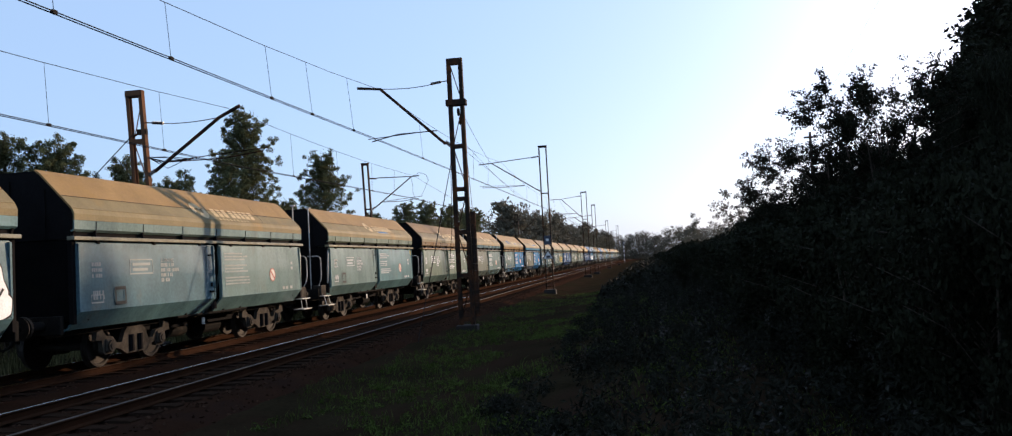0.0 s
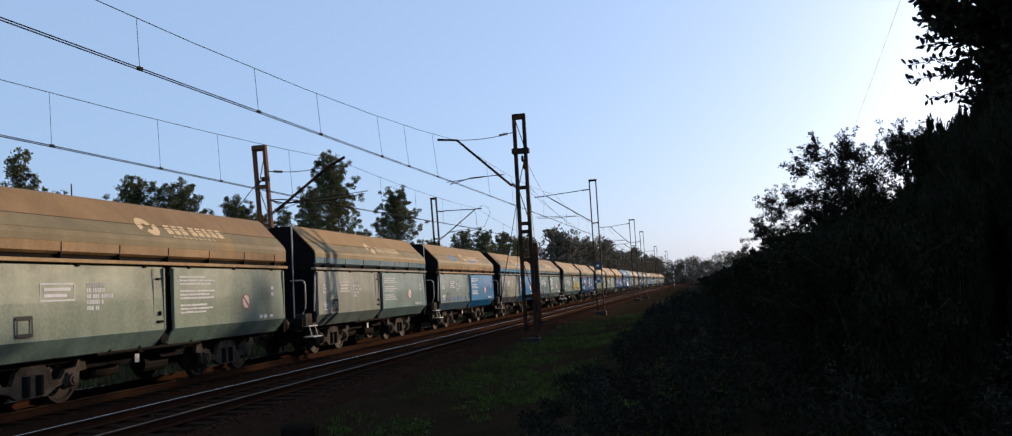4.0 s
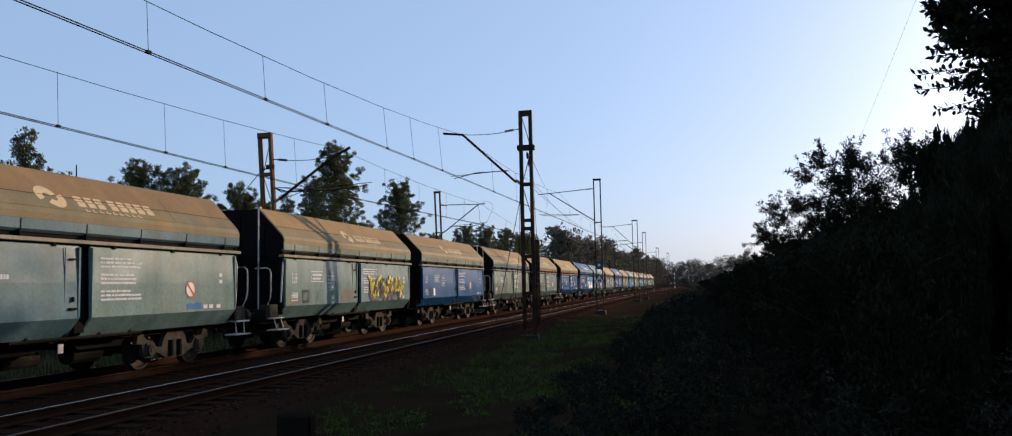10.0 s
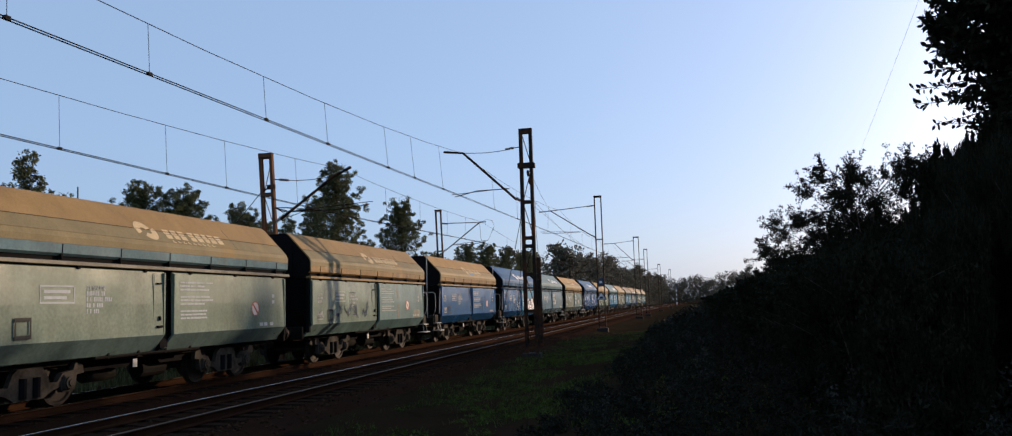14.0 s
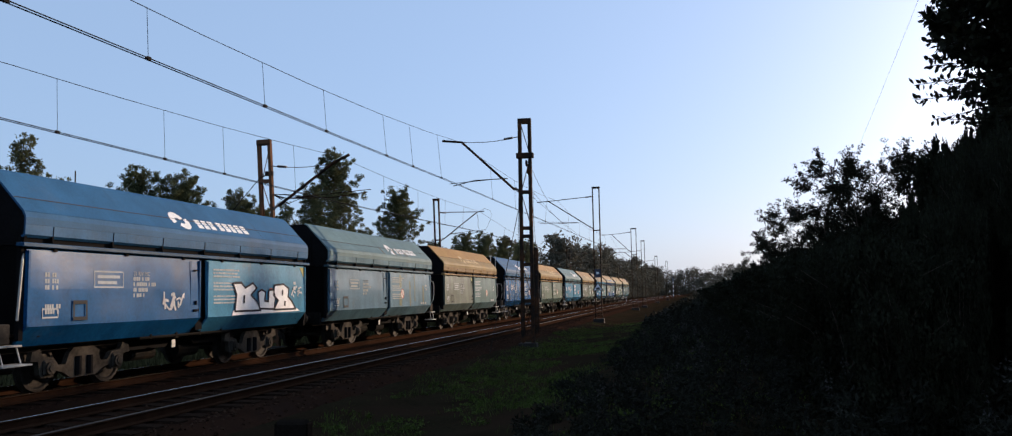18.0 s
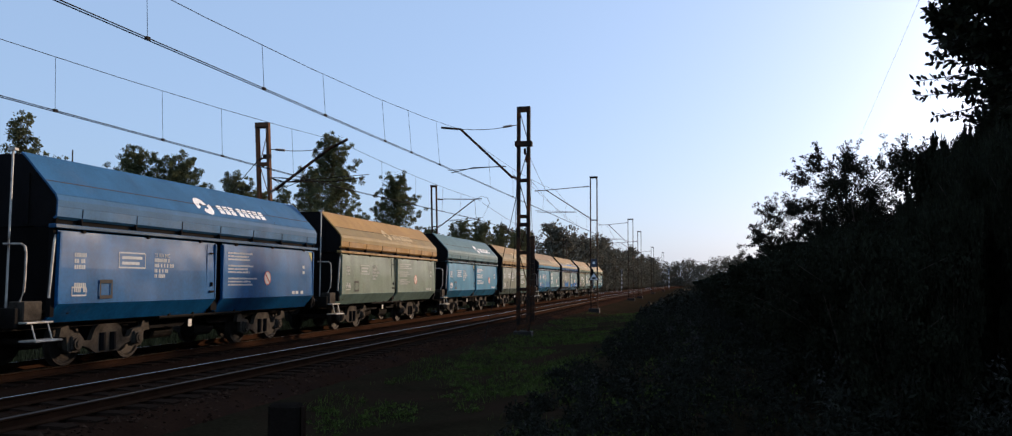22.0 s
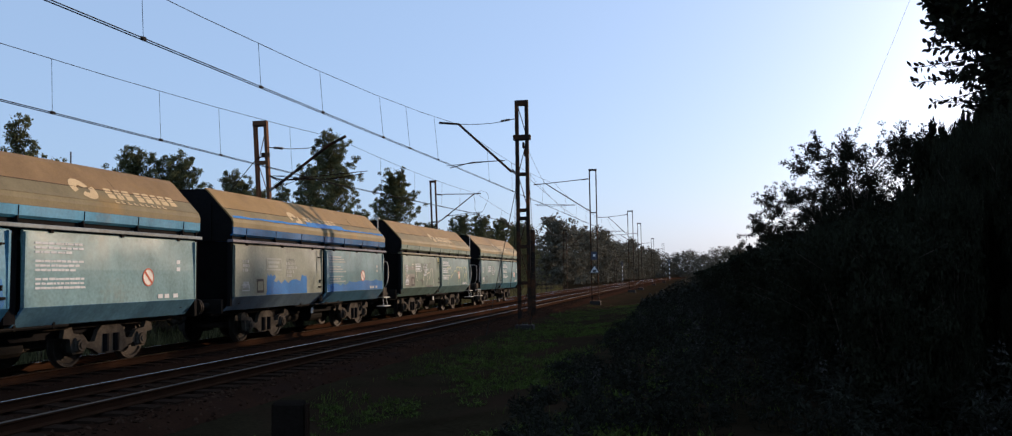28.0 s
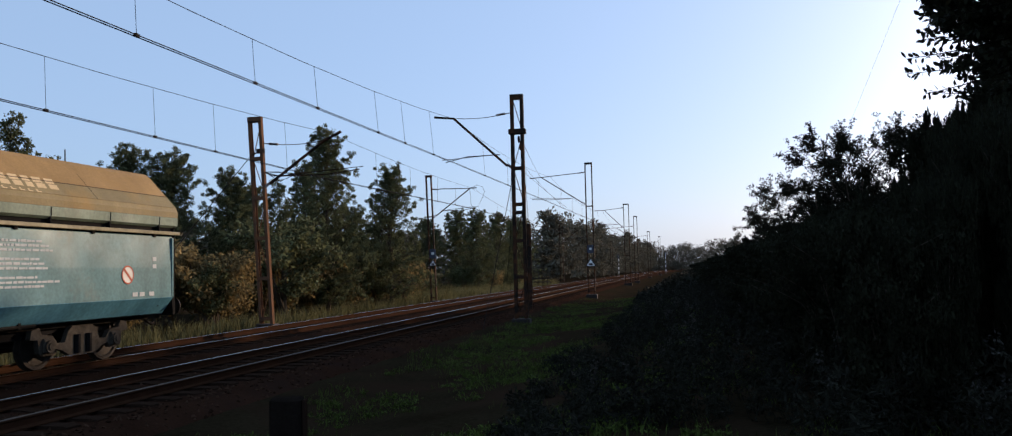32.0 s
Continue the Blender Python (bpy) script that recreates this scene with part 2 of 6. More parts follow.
def box(bm, x0, x1, y0, y1, z0, z1, m=None, bevel=0.0):
    g = bmesh.ops.create_cube(bm, size=1.0)
    vs = g["verts"]
    bmesh.ops.scale(bm, vec=(x1 - x0, y1 - y0, z1 - z0), verts=vs)
    bmesh.ops.translate(bm, vec=((x0 + x1) / 2, (y0 + y1) / 2, (z0 + z1) / 2), verts=vs)
    if bevel:
        es = list({e for v in vs for e in v.link_edges})
        r = bmesh.ops.bevel(bm, geom=es, offset=bevel, segments=1, affect="EDGES")
        vs = list({v for f in r["faces"] for v in f.verts} | {v for v in vs if v.is_valid})
    if m is not None:
        bmesh.ops.transform(bm, matrix=m, verts=vs)
    return vs


def tube(bm, pts, r, n=8, r_end=None, caps=True):
    """A round bar along a line of points, tapering to r_end."""
    pts = [Vector(p) for p in pts]
    rings = []
    k = len(pts)
    for i, p in enumerate(pts):
        d = (pts[min(i + 1, k - 1)] - pts[max(i - 1, 0)]).normalized()
        a = d.cross(Vector((0, 0, 1)) if abs(d.z) < 0.9 else Vector((1, 0, 0))).normalized()
        b = d.cross(a)
        rr = r if r_end is None else r + (r_end - r) * i / (k - 1)
        rings.append([bm.verts.new(p + rr * (math.cos(2 * math.pi * j / n) * a + math.sin(2 * math.pi * j / n) * b)) for j in range(n)])
    for u, v in zip(rings, rings[1:]):
        for j in range(n):
            bm.faces.new((u[j], u[(j + 1) % n], v[(j + 1) % n], v[j]))
    if caps:
        bm.faces.new(rings[0][::-1])
        bm.faces.new(rings[-1])


def bar(name, pts, r, mat, parent=None, label="", n=8, r_end=None):
    bm = bmesh.new()
    tube(bm, pts, r, n, r_end)
    return part(name, bm, mat, parent, label)


def prism(bm, outline, axis, lo, hi):
    """A solid from a closed outline; axis 'x': outline in (y, z); 'y': outline in (x, z); 'z': outline in (x, y)."""
    def at(p, d):
        return {"x": (d, p[0], p[1]), "y": (p[0], d, p[1]), "z": (p[0], p[1], d)}[axis]
    u = [bm.verts.new(at(p, lo)) for p in outline]
    v = [bm.verts.new(at(p, hi)) for p in outline]
    n = len(outline)
    bm.faces.new(u[::-1])
    bm.faces.new(v)
    for i in range(n):
        bm.faces.new((u[i], u[(i + 1) % n], v[(i + 1) % n], v[i]))
    bmesh.ops.recalc_face_normals(bm, faces=bm.faces[:])


def strip(line, thick):
    """A closed outline that follows an open line, with a thickness on its left side."""
    pts = [Vector((p[0], p[1])) for p in line]
    off = []
    for i, p in enumerate(pts):
        d = (pts[min(i + 1, len(pts) - 1)] - pts[max(i - 1, 0)]).normalized()
        off.append(p + Vector((-d.y, d.x)) * thick)
    return [tuple(p) for p in pts] + [tuple(p) for p in off[::-1]]


def lathe(bm, profile, n=20, centre=(0, 0, 0)):
    """Turn a closed profile of (radius, x) about the x axis."""
    rings = [[bm.verts.new((centre[0] + x, centre[1] + r * math.cos(2 * math.pi * j / n), centre[2] + r * math.sin(2 * math.pi * j / n))) for j in range(n)]
             for r, x in profile]
    k = len(rings)
    for i in range(k):
        u, v = rings[i], rings[(i + 1) % k]
        for j in range(n):
            bm.faces.new((u[j], u[(j + 1) % n], v[(j + 1) % n], v[j]))
    bmesh.ops.recalc_face_normals(bm, faces=bm.faces[:])


# ---- plan ----
EYE_Z = 1.754
NEAR, FAR, GAUGE = -9.203, -13.249, 1.435      # track centres at y = 0, rail tops at z = 0


def bend(y):
    """How far the line has swung aside at y: a right-hand curve of 10 km radius."""
    return 5e-5 * y * y


def heading(y):
    return -math.degrees(math.atan(1e-4 * y))


def smooth01(a, b, v):
    t = min(max((v - a) / (b - a), 0), 1)
    return t * t * (3 - 2 * t)


def ground_z(x, y):
    u = x - bend(min(y, 500)) if y > 0 else x
    base = -0.55
    bed = smooth01(-19.5, -17.2, u) * (1 - smooth01(-6.9, -5.2, u))
    rise = smooth01(-6.0, 0.5, u) * 0.65 + smooth01(2, 9, u) * 0.8
    left = -0.25 * smooth01(-18, -24, u)
    z = base + 0.17 * bed + rise * (1 - 0.55 * smooth01(25, 90, y)) + left
    if abs(y) < 200 and abs(x) < 100:
        z += 0.10 * noise.noise(Vector((x * 0.45, y * 0.45, 0))) * (1 - bed) + 0.04 * noise.noise(Vector((x * 1.7, y * 1.7, 3)))
    return z


# ---- ground ----
def make_ground():
    xs = sorted(set([-3000, -1200, -500, -250, -140, -90, -60, -45, -35] + [round(-30 + 0.5 * i, 2) for i in range(90)] + [17, 20, 25, 32, 45, 70, 120, 250, 600, 1500, 3000]))
    ys = sorted(set([-1500, -600, -200, -80, -40, -20, -10] + [round(-5 + 0.6 * i, 2) for i in range(110)] + [62 + 4 * i for i in range(40)] + [235, 260, 300, 350, 420, 500, 700, 1000, 1800, 3500]))
    verts = [(x, y, ground_z(x, y)) for y in ys for x in xs]
    w = len(xs)
    faces = [(j * w + i, j * w + i + 1, (j + 1) * w + i + 1, (j + 1) * w + i) for j in range(len(ys) - 1) for i in range(w - 1)]
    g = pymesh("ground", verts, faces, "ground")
    g.data.shade_smooth()
    tagged(g, "dark grassy trackside ground with bare brown soil patches", "ground", kind="structure")


make_ground()


def ribbon(name, outline, mat, ys, parent=None, label=""):
    """A closed cross-section (x, z) drawn along the line."""
    verts, faces = [], []
    n = len(outline)
    for y in ys:
        verts += [(x + bend(y), y, z) for x, z in outline]
    for k in range(len(ys) - 1):
        for i in range(n):
            j = (i + 1) % n
            faces.append((k * n + i, k * n + j, (k + 1) * n + j, (k + 1) * n + i))
    faces.append(tuple(range(n))[::-1])
    faces.append(tuple((len(ys) - 1) * n + i for i in range(n)))
    return pymesh(name, verts, faces, mat, parent, label)


TRACK_Y = [-60 + 5 * i for i in range(112)]


def make_bed():
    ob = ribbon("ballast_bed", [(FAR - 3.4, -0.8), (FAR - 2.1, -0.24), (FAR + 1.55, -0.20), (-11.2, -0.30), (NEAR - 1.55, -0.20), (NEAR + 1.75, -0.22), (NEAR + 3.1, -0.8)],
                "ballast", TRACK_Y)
    tagged(ob, "brown rust-stained crushed stone ballast under both tracks", "ballast", kind="structure")


make_bed()


def make_track(name, centre, label):
    tr = empty(name)
    tagged(tr, label, "railway track", kind="structure")
    for s in (-1, 1):
        x = centre + s * (GAUGE / 2 + 0.035)
        foot = [(x - 0.07, -0.165), (x + 0.07, -0.165), (x + 0.07, -0.150), (x + 0.010, -0.125), (x + 0.010, -0.045), (x + 0.034, -0.032), (x + 0.034, -0.010),
                (x - 0.034, -0.010), (x - 0.034, -0.032), (x - 0.010, -0.045), (x - 0.010, -0.125), (x - 0.07, -0.150)]
        r = ribbon("rail", foot, "rail", TRACK_Y, tr)
        ribbon("rail_head", [(x - 0.033, -0.0102), (x + 0.033, -0.0102), (x + 0.033, -0.004), (x + 0.026, 0.0), (x - 0.026, 0.0), (x - 0.033, -0.004)],
               "raildim" if centre == NEAR and s > 0 else "railhead", TRACK_Y, r, "running surface coloured dark, without a sky reflection" if centre == NEAR and s > 0 else "polished bright running surface")
    return tr


track_near = make_track("track_near", NEAR, "empty railway track with bright polished rails on brown ballast")
track_far = make_track("track_far", FAR, "railway track under the coal train")


# ---- the coal train ----
PITCH, BODY = 13.9, 5.90                      # coupled length, half the length of the hopper
FIRST, LAST = -2, 21
WHEEL_R = 0.46


def train_y(t, n):
    """Where the middle of wagon n stands along the line."""
    return 41.25 - 9.36 * t - 0.021 * t * t + PITCH * n


def slot(ob, name):
    ob["slot"] = name
    return ob


def door_x(z):
    return 1.455 + (2.74 - z) * 0.028


def slope_at(u):
    """A point of the roof slope's outer face, u metres up from its foot: (x, z)."""
    k = math.hypot(0.712, 0.761)
    return 1.462 - 0.712 / k * u, 3.424 + 0.761 / k * u


def plate(bm, y0, y1, u0, u1, place, lift=0.012, skew=0.0):
    """A thin raised patch; place turns (height) into (x, z)."""
    a, b = place(u0), place(u1)
    vs = [bm.verts.new(p) for p in ((a[0] + lift, y0, a[1]), (a[0] + lift, y1, a[1]), (b[0] + lift, y1 + skew, b[1] + lift), (b[0] + lift, y0 + skew, b[1] + lift))]
    face = bm.faces.new(vs)
    r = bmesh.ops.extrude_face_region(bm, geom=[face])
    bmesh.ops.translate(bm, vec=(-0.003, 0, 0), verts=[v for v in r["geom"] if isinstance(v, bmesh.types.BMVert)])


def on_door(z):
    return door_x(z), z


def ring(bm, cy, cu, r0, r1, place, n=20, lift=0.013, a0=0.0, a1=6.2832):
    inner, outer = [], []
    for j in range(n + 1):
        a = a0 + (a1 - a0) * j / n
        for lst, r in ((inner, r0), (outer, r1)):
            x, z = place(cu + r * math.sin(a))
            lst.append(bm.verts.new((x + lift, cy + r * math.cos(a), z + (lift if place is slope_at else 0))))
    for j in range(n):
        if r0 > 0:
            bm.faces.new((inner[j], outer[j], outer[j + 1], inner[j + 1]))
        else:
            bm.faces.new((inner[j], outer[j], outer[j + 1]))


def make_wagon(pe):
    """A hopper wagon whose brakeman's platform is at its end pe (-1 or 1)."""
    w = empty("hopper_wagon")
    # hopper shell on both sides
    apron = [(1.43, 2.94), (1.50, 2.99), (1.506, 3.18)]
    brow = [(1.506, 3.183), (1.51, 3.31), (1.46, 3.42)]
    slope = [(1.462, 3.424), (0.75, 4.185), (0.64, 4.27)]
    for s in (1, -1):
        bm = bmesh.new()
        prism(bm, [(s * x, z) for x, z in strip(apron, 0.035)], "y", -BODY, BODY)
        side = slot(part("roof_apron", bm, "paint", w), "apron")
        bm = bmesh.new()
        prism(bm, [(s * x, z) for x, z in strip(brow, 0.035)], "y", -BODY, BODY)
        slot(part("roof_brow", bm, "roof", w), "band")
        bm = bmesh.new()
        prism(bm, [(s * x, z) for x, z in strip(slope, 0.035)], "y", -BODY, BODY)
        roof = slot(part("roof_slope", bm, "roof", w), "roof")
        if s > 0:
            bm = bmesh.new()
            plate(bm, -BODY, BODY, 0.0, 0.36, slope_at, 0.003)
            slot(part("roof_foot_band", bm, "roof", roof, "paler washed-out foot of the roof"), "band")
            for u in (0.37,):
                bm = bmesh.new()
                plate(bm, -BODY, BODY, u, u + 0.009, slope_at, 0.008)
                part("roof_seam", bm, "bark", roof)
            for y in (3.1,):
                bm = bmesh.new()
                plate(bm, y, y + 0.009, 0.0, 0.75, slope_at, 0.008)
                part("roof_seam", bm, "bark", roof)
        bm = bmesh.new()
        box(bm, s * 1.36 if s > 0 else -1.535, 1.535 if s > 0 else -1.36, -BODY - 0.06, BODY + 0.06, 2.765, 2.845, bevel=0.01)
        slot(part("ledge", bm, "paint", w, "dust-covered ledge beam under the roof"), "ledge")
        # near-black strip paints the shade in the recess above the ledge
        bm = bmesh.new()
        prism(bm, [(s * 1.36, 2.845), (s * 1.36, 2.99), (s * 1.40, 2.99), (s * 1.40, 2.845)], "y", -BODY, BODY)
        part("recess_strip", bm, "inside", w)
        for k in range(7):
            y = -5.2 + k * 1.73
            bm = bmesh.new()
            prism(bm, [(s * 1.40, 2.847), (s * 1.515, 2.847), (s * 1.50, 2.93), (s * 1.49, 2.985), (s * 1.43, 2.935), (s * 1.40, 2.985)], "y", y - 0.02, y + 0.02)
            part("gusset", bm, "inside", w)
            if s > 0:
                bm = bmesh.new()
                prism(bm, [(1.497, 2.995), (1.512, 2.995), (1.517, 3.17), (1.503, 3.17)], "y", y - 0.005, y + 0.005)
                part("apron_joint", bm, "inside", side)
        # dump doors
        for a, b, nm in ((-5.80, -0.16, "doorA"), (0.17, 5.74, "doorB")):
            bm = bmesh.new()
            line = [(door_x(1.30), 1.30), (door_x(2.0) + 0.008, 2.0), (door_x(2.72), 2.72), (door_x(2.72) - 0.03, 2.745)]
            prism(bm, [(s * x, z) for x, z in strip(line, 0.06)], "y", a, b)
            door = slot(part("dump_door", bm, "paint", w), nm)
            bm = bmesh.new()
            line = [(1.10, 0.90), (1.21, 0.93), (door_x(1.30) + 0.006, 1.297)]
            prism(bm, [(s * x, z) for x, z in strip(line, 0.05)], "y", a + 0.01, b - 0.01)
            slot(part("door_skirt", bm, "paint", door), nm + "_skirt")
            for y in (a + 0.03, b - 0.03):
                bm = bmesh.new()
                box(bm, s * 1.475 - 0.03, s * 1.475 + 0.03, y - 0.025, y + 0.025, 1.31, 2.70)
                slot(part("door_edge", bm, "paint", door), nm + "_edge")
            if nm == "doorA" and s > 0:
                for z, h, d in ((2.44, 0.035, 0.16), (1.46, 0.05, 0.20), (1.62, 0.10, 0.05)):
                    bm = bmesh.new()
                    box(bm, door_x(z) + 0.004, door_x(z) + 0.05, b - 0.22 - d / 2, b - 0.22 + d / 2, z, z + h, bevel=0.008)
                    part("latch", bm, "under", door, "dark steel door latch")
                bm = bmesh.new()
                box(bm, door_x(2.0) + 0.002, door_x(2.0) + 0.016, b - 0.42, b - 0.405, 1.32, 2.68)
                slot(part("door_seam", bm, "paint", door), nm + "_edge")
            for y in (a + 0.7, (a + b) / 2, b - 0.7):
                bm = bmesh.new()
                box(bm, s * 1.455 - 0.05, s * 1.455 + 0.035, y - 0.05, y + 0.05, 2.70, 2.80, bevel=0.01)
                part("hinge", bm, "under", door)
    # near-black post that paints the shade in the gap between the doors
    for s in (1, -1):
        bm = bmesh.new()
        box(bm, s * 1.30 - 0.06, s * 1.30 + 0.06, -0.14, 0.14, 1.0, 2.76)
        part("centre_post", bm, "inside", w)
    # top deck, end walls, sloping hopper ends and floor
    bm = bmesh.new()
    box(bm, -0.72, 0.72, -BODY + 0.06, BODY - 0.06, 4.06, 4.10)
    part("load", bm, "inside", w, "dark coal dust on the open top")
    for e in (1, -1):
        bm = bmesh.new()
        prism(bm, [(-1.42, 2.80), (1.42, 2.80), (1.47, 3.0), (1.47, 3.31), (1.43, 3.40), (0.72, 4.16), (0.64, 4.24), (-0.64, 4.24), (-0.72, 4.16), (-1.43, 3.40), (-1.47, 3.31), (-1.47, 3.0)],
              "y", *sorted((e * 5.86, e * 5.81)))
        end = part("end_wall", bm, "inside", w, "hopper end wall coloured black for its shade")
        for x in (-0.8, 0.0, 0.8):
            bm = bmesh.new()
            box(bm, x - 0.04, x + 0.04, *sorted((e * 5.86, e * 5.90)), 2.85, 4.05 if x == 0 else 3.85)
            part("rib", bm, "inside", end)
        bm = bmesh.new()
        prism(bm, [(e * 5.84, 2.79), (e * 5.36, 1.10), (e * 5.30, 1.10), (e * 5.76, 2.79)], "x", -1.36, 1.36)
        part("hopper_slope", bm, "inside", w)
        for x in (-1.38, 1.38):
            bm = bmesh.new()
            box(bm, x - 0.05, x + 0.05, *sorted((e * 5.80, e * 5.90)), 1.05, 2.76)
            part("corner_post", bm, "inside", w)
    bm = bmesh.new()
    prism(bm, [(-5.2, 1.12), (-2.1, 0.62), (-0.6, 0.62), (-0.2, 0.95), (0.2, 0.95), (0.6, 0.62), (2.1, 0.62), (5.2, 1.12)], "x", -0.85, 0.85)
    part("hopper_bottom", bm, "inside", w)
    # the hopper stands off centre, to make room for the platform
    for o in w.children:
        o.location.y = -0.25 * pe
    for e in (1, -1):
        bm = bmesh.new()
        box(bm, -1.30, 1.30, *sorted((e * 6.26, e * 6.38)), 0.86, 1.24, bevel=0.015)
        part("buffer_beam", bm, "under", w)
        for x in (-0.875, 0.875):
            bm = bmesh.new()
            tube(bm, [(x, e * 6.38, 1.05), (x, e * 6.72, 1.05)], 0.105, 12)
            tube(bm, [(x, e * 6.72, 1.05), (x, e * 6.88, 1.05)], 0.07, 12)
            buf = part("buffer", bm, "under", w)
            bm = bmesh.new()
            tube(bm, [(x, e * 6.88, 1.05), (x, e * 6.925, 1.05)], 0.235, 16, 0.22)
            part("buffer_plate", bm, "wheel", buf)
        bm = bmesh.new()
        tube(bm, [(0, e * 6.38, 1.0), (0, e * 6.62, 1.0), (0, e * 6.75, 0.93), (0, e * 6.93, 0.95)], 0.045, 8)
        part("coupling_hook", bm, "under", w)
        bm = bmesh.new()
        tube(bm, [(0.35, e * 6.38, 0.95), (0.37, e * 6.6, 0.70), (0.36, e * 6.8, 0.62), (0.35, e * 6.94, 0.66)], 0.03, 6)
        part("brake_hose", bm, "under", w)
    e = pe
    bm = bmesh.new()
    box(bm, -1.25, 1.25, *sorted((e * 5.40, e * 6.25)), 1.12, 1.17)
    part("end_platform", bm, "under", w)
    for s in (1, -1):
        bm = bmesh.new()
        tube(bm, [(s * 0.90, e * 6.28, 2.43), (s * 1.28, e * 6.28, 2.43), (s * 1.37, e * 6.28, 2.38), (s * 1.40, e * 6.28, 2.26), (s * 1.40, e * 6.28, 1.75), (s * 1.37, e * 6.26, 1.55), (s * 1.28, e * 6.24, 1.36)], 0.022, 6)
        part("handrail", bm, "whitesteel", w, "bent white-painted handrail")
        bm = bmesh.new()
        box(bm, *sorted((s * 1.02, s * 1.36)), *sorted((e * 5.76, e * 6.24)), 0.99, 1.36, bevel=0.02)
        part("step_box", bm, "bogie", w, "dusty grey steel box above the steps")
        for z, x0, x1, y0, y1 in ((0.945, 1.10, 1.48, 5.60, 6.28), (0.60, 1.20, 1.58, 5.45, 6.15)):
            bm = bmesh.new()
            box(bm, *sorted((s * x0, s * x1)), *sorted((e * y0, e * y1)), z, z + 0.035, bevel=0.008)
            part("step", bm, "whitesteel", w, "white-edged step")
        for y in (5.66, 6.08):
            bm = bmesh.new()
            tube(bm, [(s * 1.40, e * y, 0.95), (s * 1.46, e * (y - 0.06), 0.63)], 0.015, 6)
            part("step_strap", bm, "whitesteel", w)
    bm = bmesh.new()
    tube(bm, [(0.98, e * 6.24, 1.17), (0.98, e * 6.24, 4.20)], 0.021, 6)
    box(bm, 0.90, 1.06, *sorted((e * 6.19, e * 6.29)), 4.19, 4.24)
    slot(part("pole", bm, "whitesteel", w, "pale upright pipe on the end platform"), "pole")
    bm = bmesh.new()
    tube(bm, [(1.40, e * 5.66, 1.42), (1.44, e * 5.63, 2.50), (1.40, e * 5.58, 2.68)], 0.026, 6)
    part("lever_rod", bm, "whitesteel", w, "pale rod beside the door")
    # underframe
    for s in (1, -1):
        bm = bmesh.new()
        prism(bm, strip([(s * 0.95, 1.06), (s * 0.95, 0.80)], 0.09 * -s), "y", -6.27, 6.27)
        part("sole_bar", bm, "under", w)
    for y, r in ((-0.9, 0.16), (0.9, 0.20)):
        bm = bmesh.new()
        tube(bm, [(0.5, y - 0.45, 0.50), (0.5, y + 0.45, 0.50)], r, 12)
        part("air_tank", bm, "under", w)
    bm = bmesh.new()
    tube(bm, [(1.22, -1.9, 0.90), (1.22, 1.9, 0.90)], 0.035, 6)
    for y in (-1.5, -0.5, 0.5, 1.5):
        box(bm, 0.95, 1.25, y - 0.03, y + 0.03, 0.86, 0.98)
    part("door_shaft", bm, "under", w)
    bm = bmesh.new()
    box(bm, 1.18, 1.20, -0.62, -0.48, 0.62, 0.80)
    part("placard", bm, "whitesteel", w, "small white plate under the doors")
    # bogies
    wheel = [(0.46, -0.068), (0.49, -0.066), (0.492, -0.045), (0.463, -0.032), (0.455, 0.066), (0.40, 0.066), (0.37, 0.03), (0.17, 0.022), (0.14, 0.085), (0.085, 0.085), (0.085, -0.085), (0.14, -0.085), (0.17, -0.02), (0.37, -0.028), (0.40, -0.068)]
    for e in (-3.45, 3.45):
        bm = bmesh.new()
        box(bm, -0.95, 0.95, e - 0.22, e + 0.22, 0.45, 0.82, bevel=0.03)
        bolster = part("bogie_bolster", bm, "under", w)
        for s in (1, -1):
            bm = bmesh.new()
            out = [(-1.42, 0.80), (-1.46, 0.62), (-1.26, 0.60), (-1.22, 0.34), (-1.16, 0.28), (-0.86, 0.28), (-0.80, 0.40), (-0.58, 0.34), (-0.36, 0.22), (0.36, 0.22), (0.58, 0.34), (0.80, 0.40), (0.86, 0.28), (1.16, 0.28),
                   (1.22, 0.34), (1.26, 0.60), (1.46, 0.62), (1.42, 0.80), (1.22, 0.84), (1.15, 0.70), (0.86, 0.66), (0.72, 0.50), (0.52, 0.50), (0.42, 0.72), (0.30, 0.82), (-0.30, 0.82), (-0.42, 0.72), (-0.52, 0.50), (-0.72, 0.50), (-0.86, 0.66), (-1.15, 0.70), (-1.22, 0.84)]
            prism(bm, [(e + y, z) for y, z in out], "x", *sorted((s * 0.94, s * 1.05)))
            part("bogie_side_frame", bm, "bogie", bolster, "dusty cast bogie side frame")
            for k in (-1.0, 1.0):
                bm = bmesh.new()
                box(bm, *sorted((s * 0.90, s * 1.10)), e + k - 0.15, e + k + 0.15, 0.32, 0.62, bevel=0.03)
                tube(bm, [(s * 1.08, e + k, 0.46), (s * 1.14, e + k, 0.46)], 0.125, 14)
                tube(bm, [(s * 1.14, e + k, 0.46), (s * 1.16, e + k, 0.46)], 0.07, 10)
                part("axle_box", bm, "bogie", bolster)
            for k in (-0.17, 0.17):
                bm = bmesh.new()
                tube(bm, [(s * 1.02, e + k, 0.26), (s * 1.02, e + k, 0.64)], 0.10, 10)
                part("spring", bm, "inside", bolster)
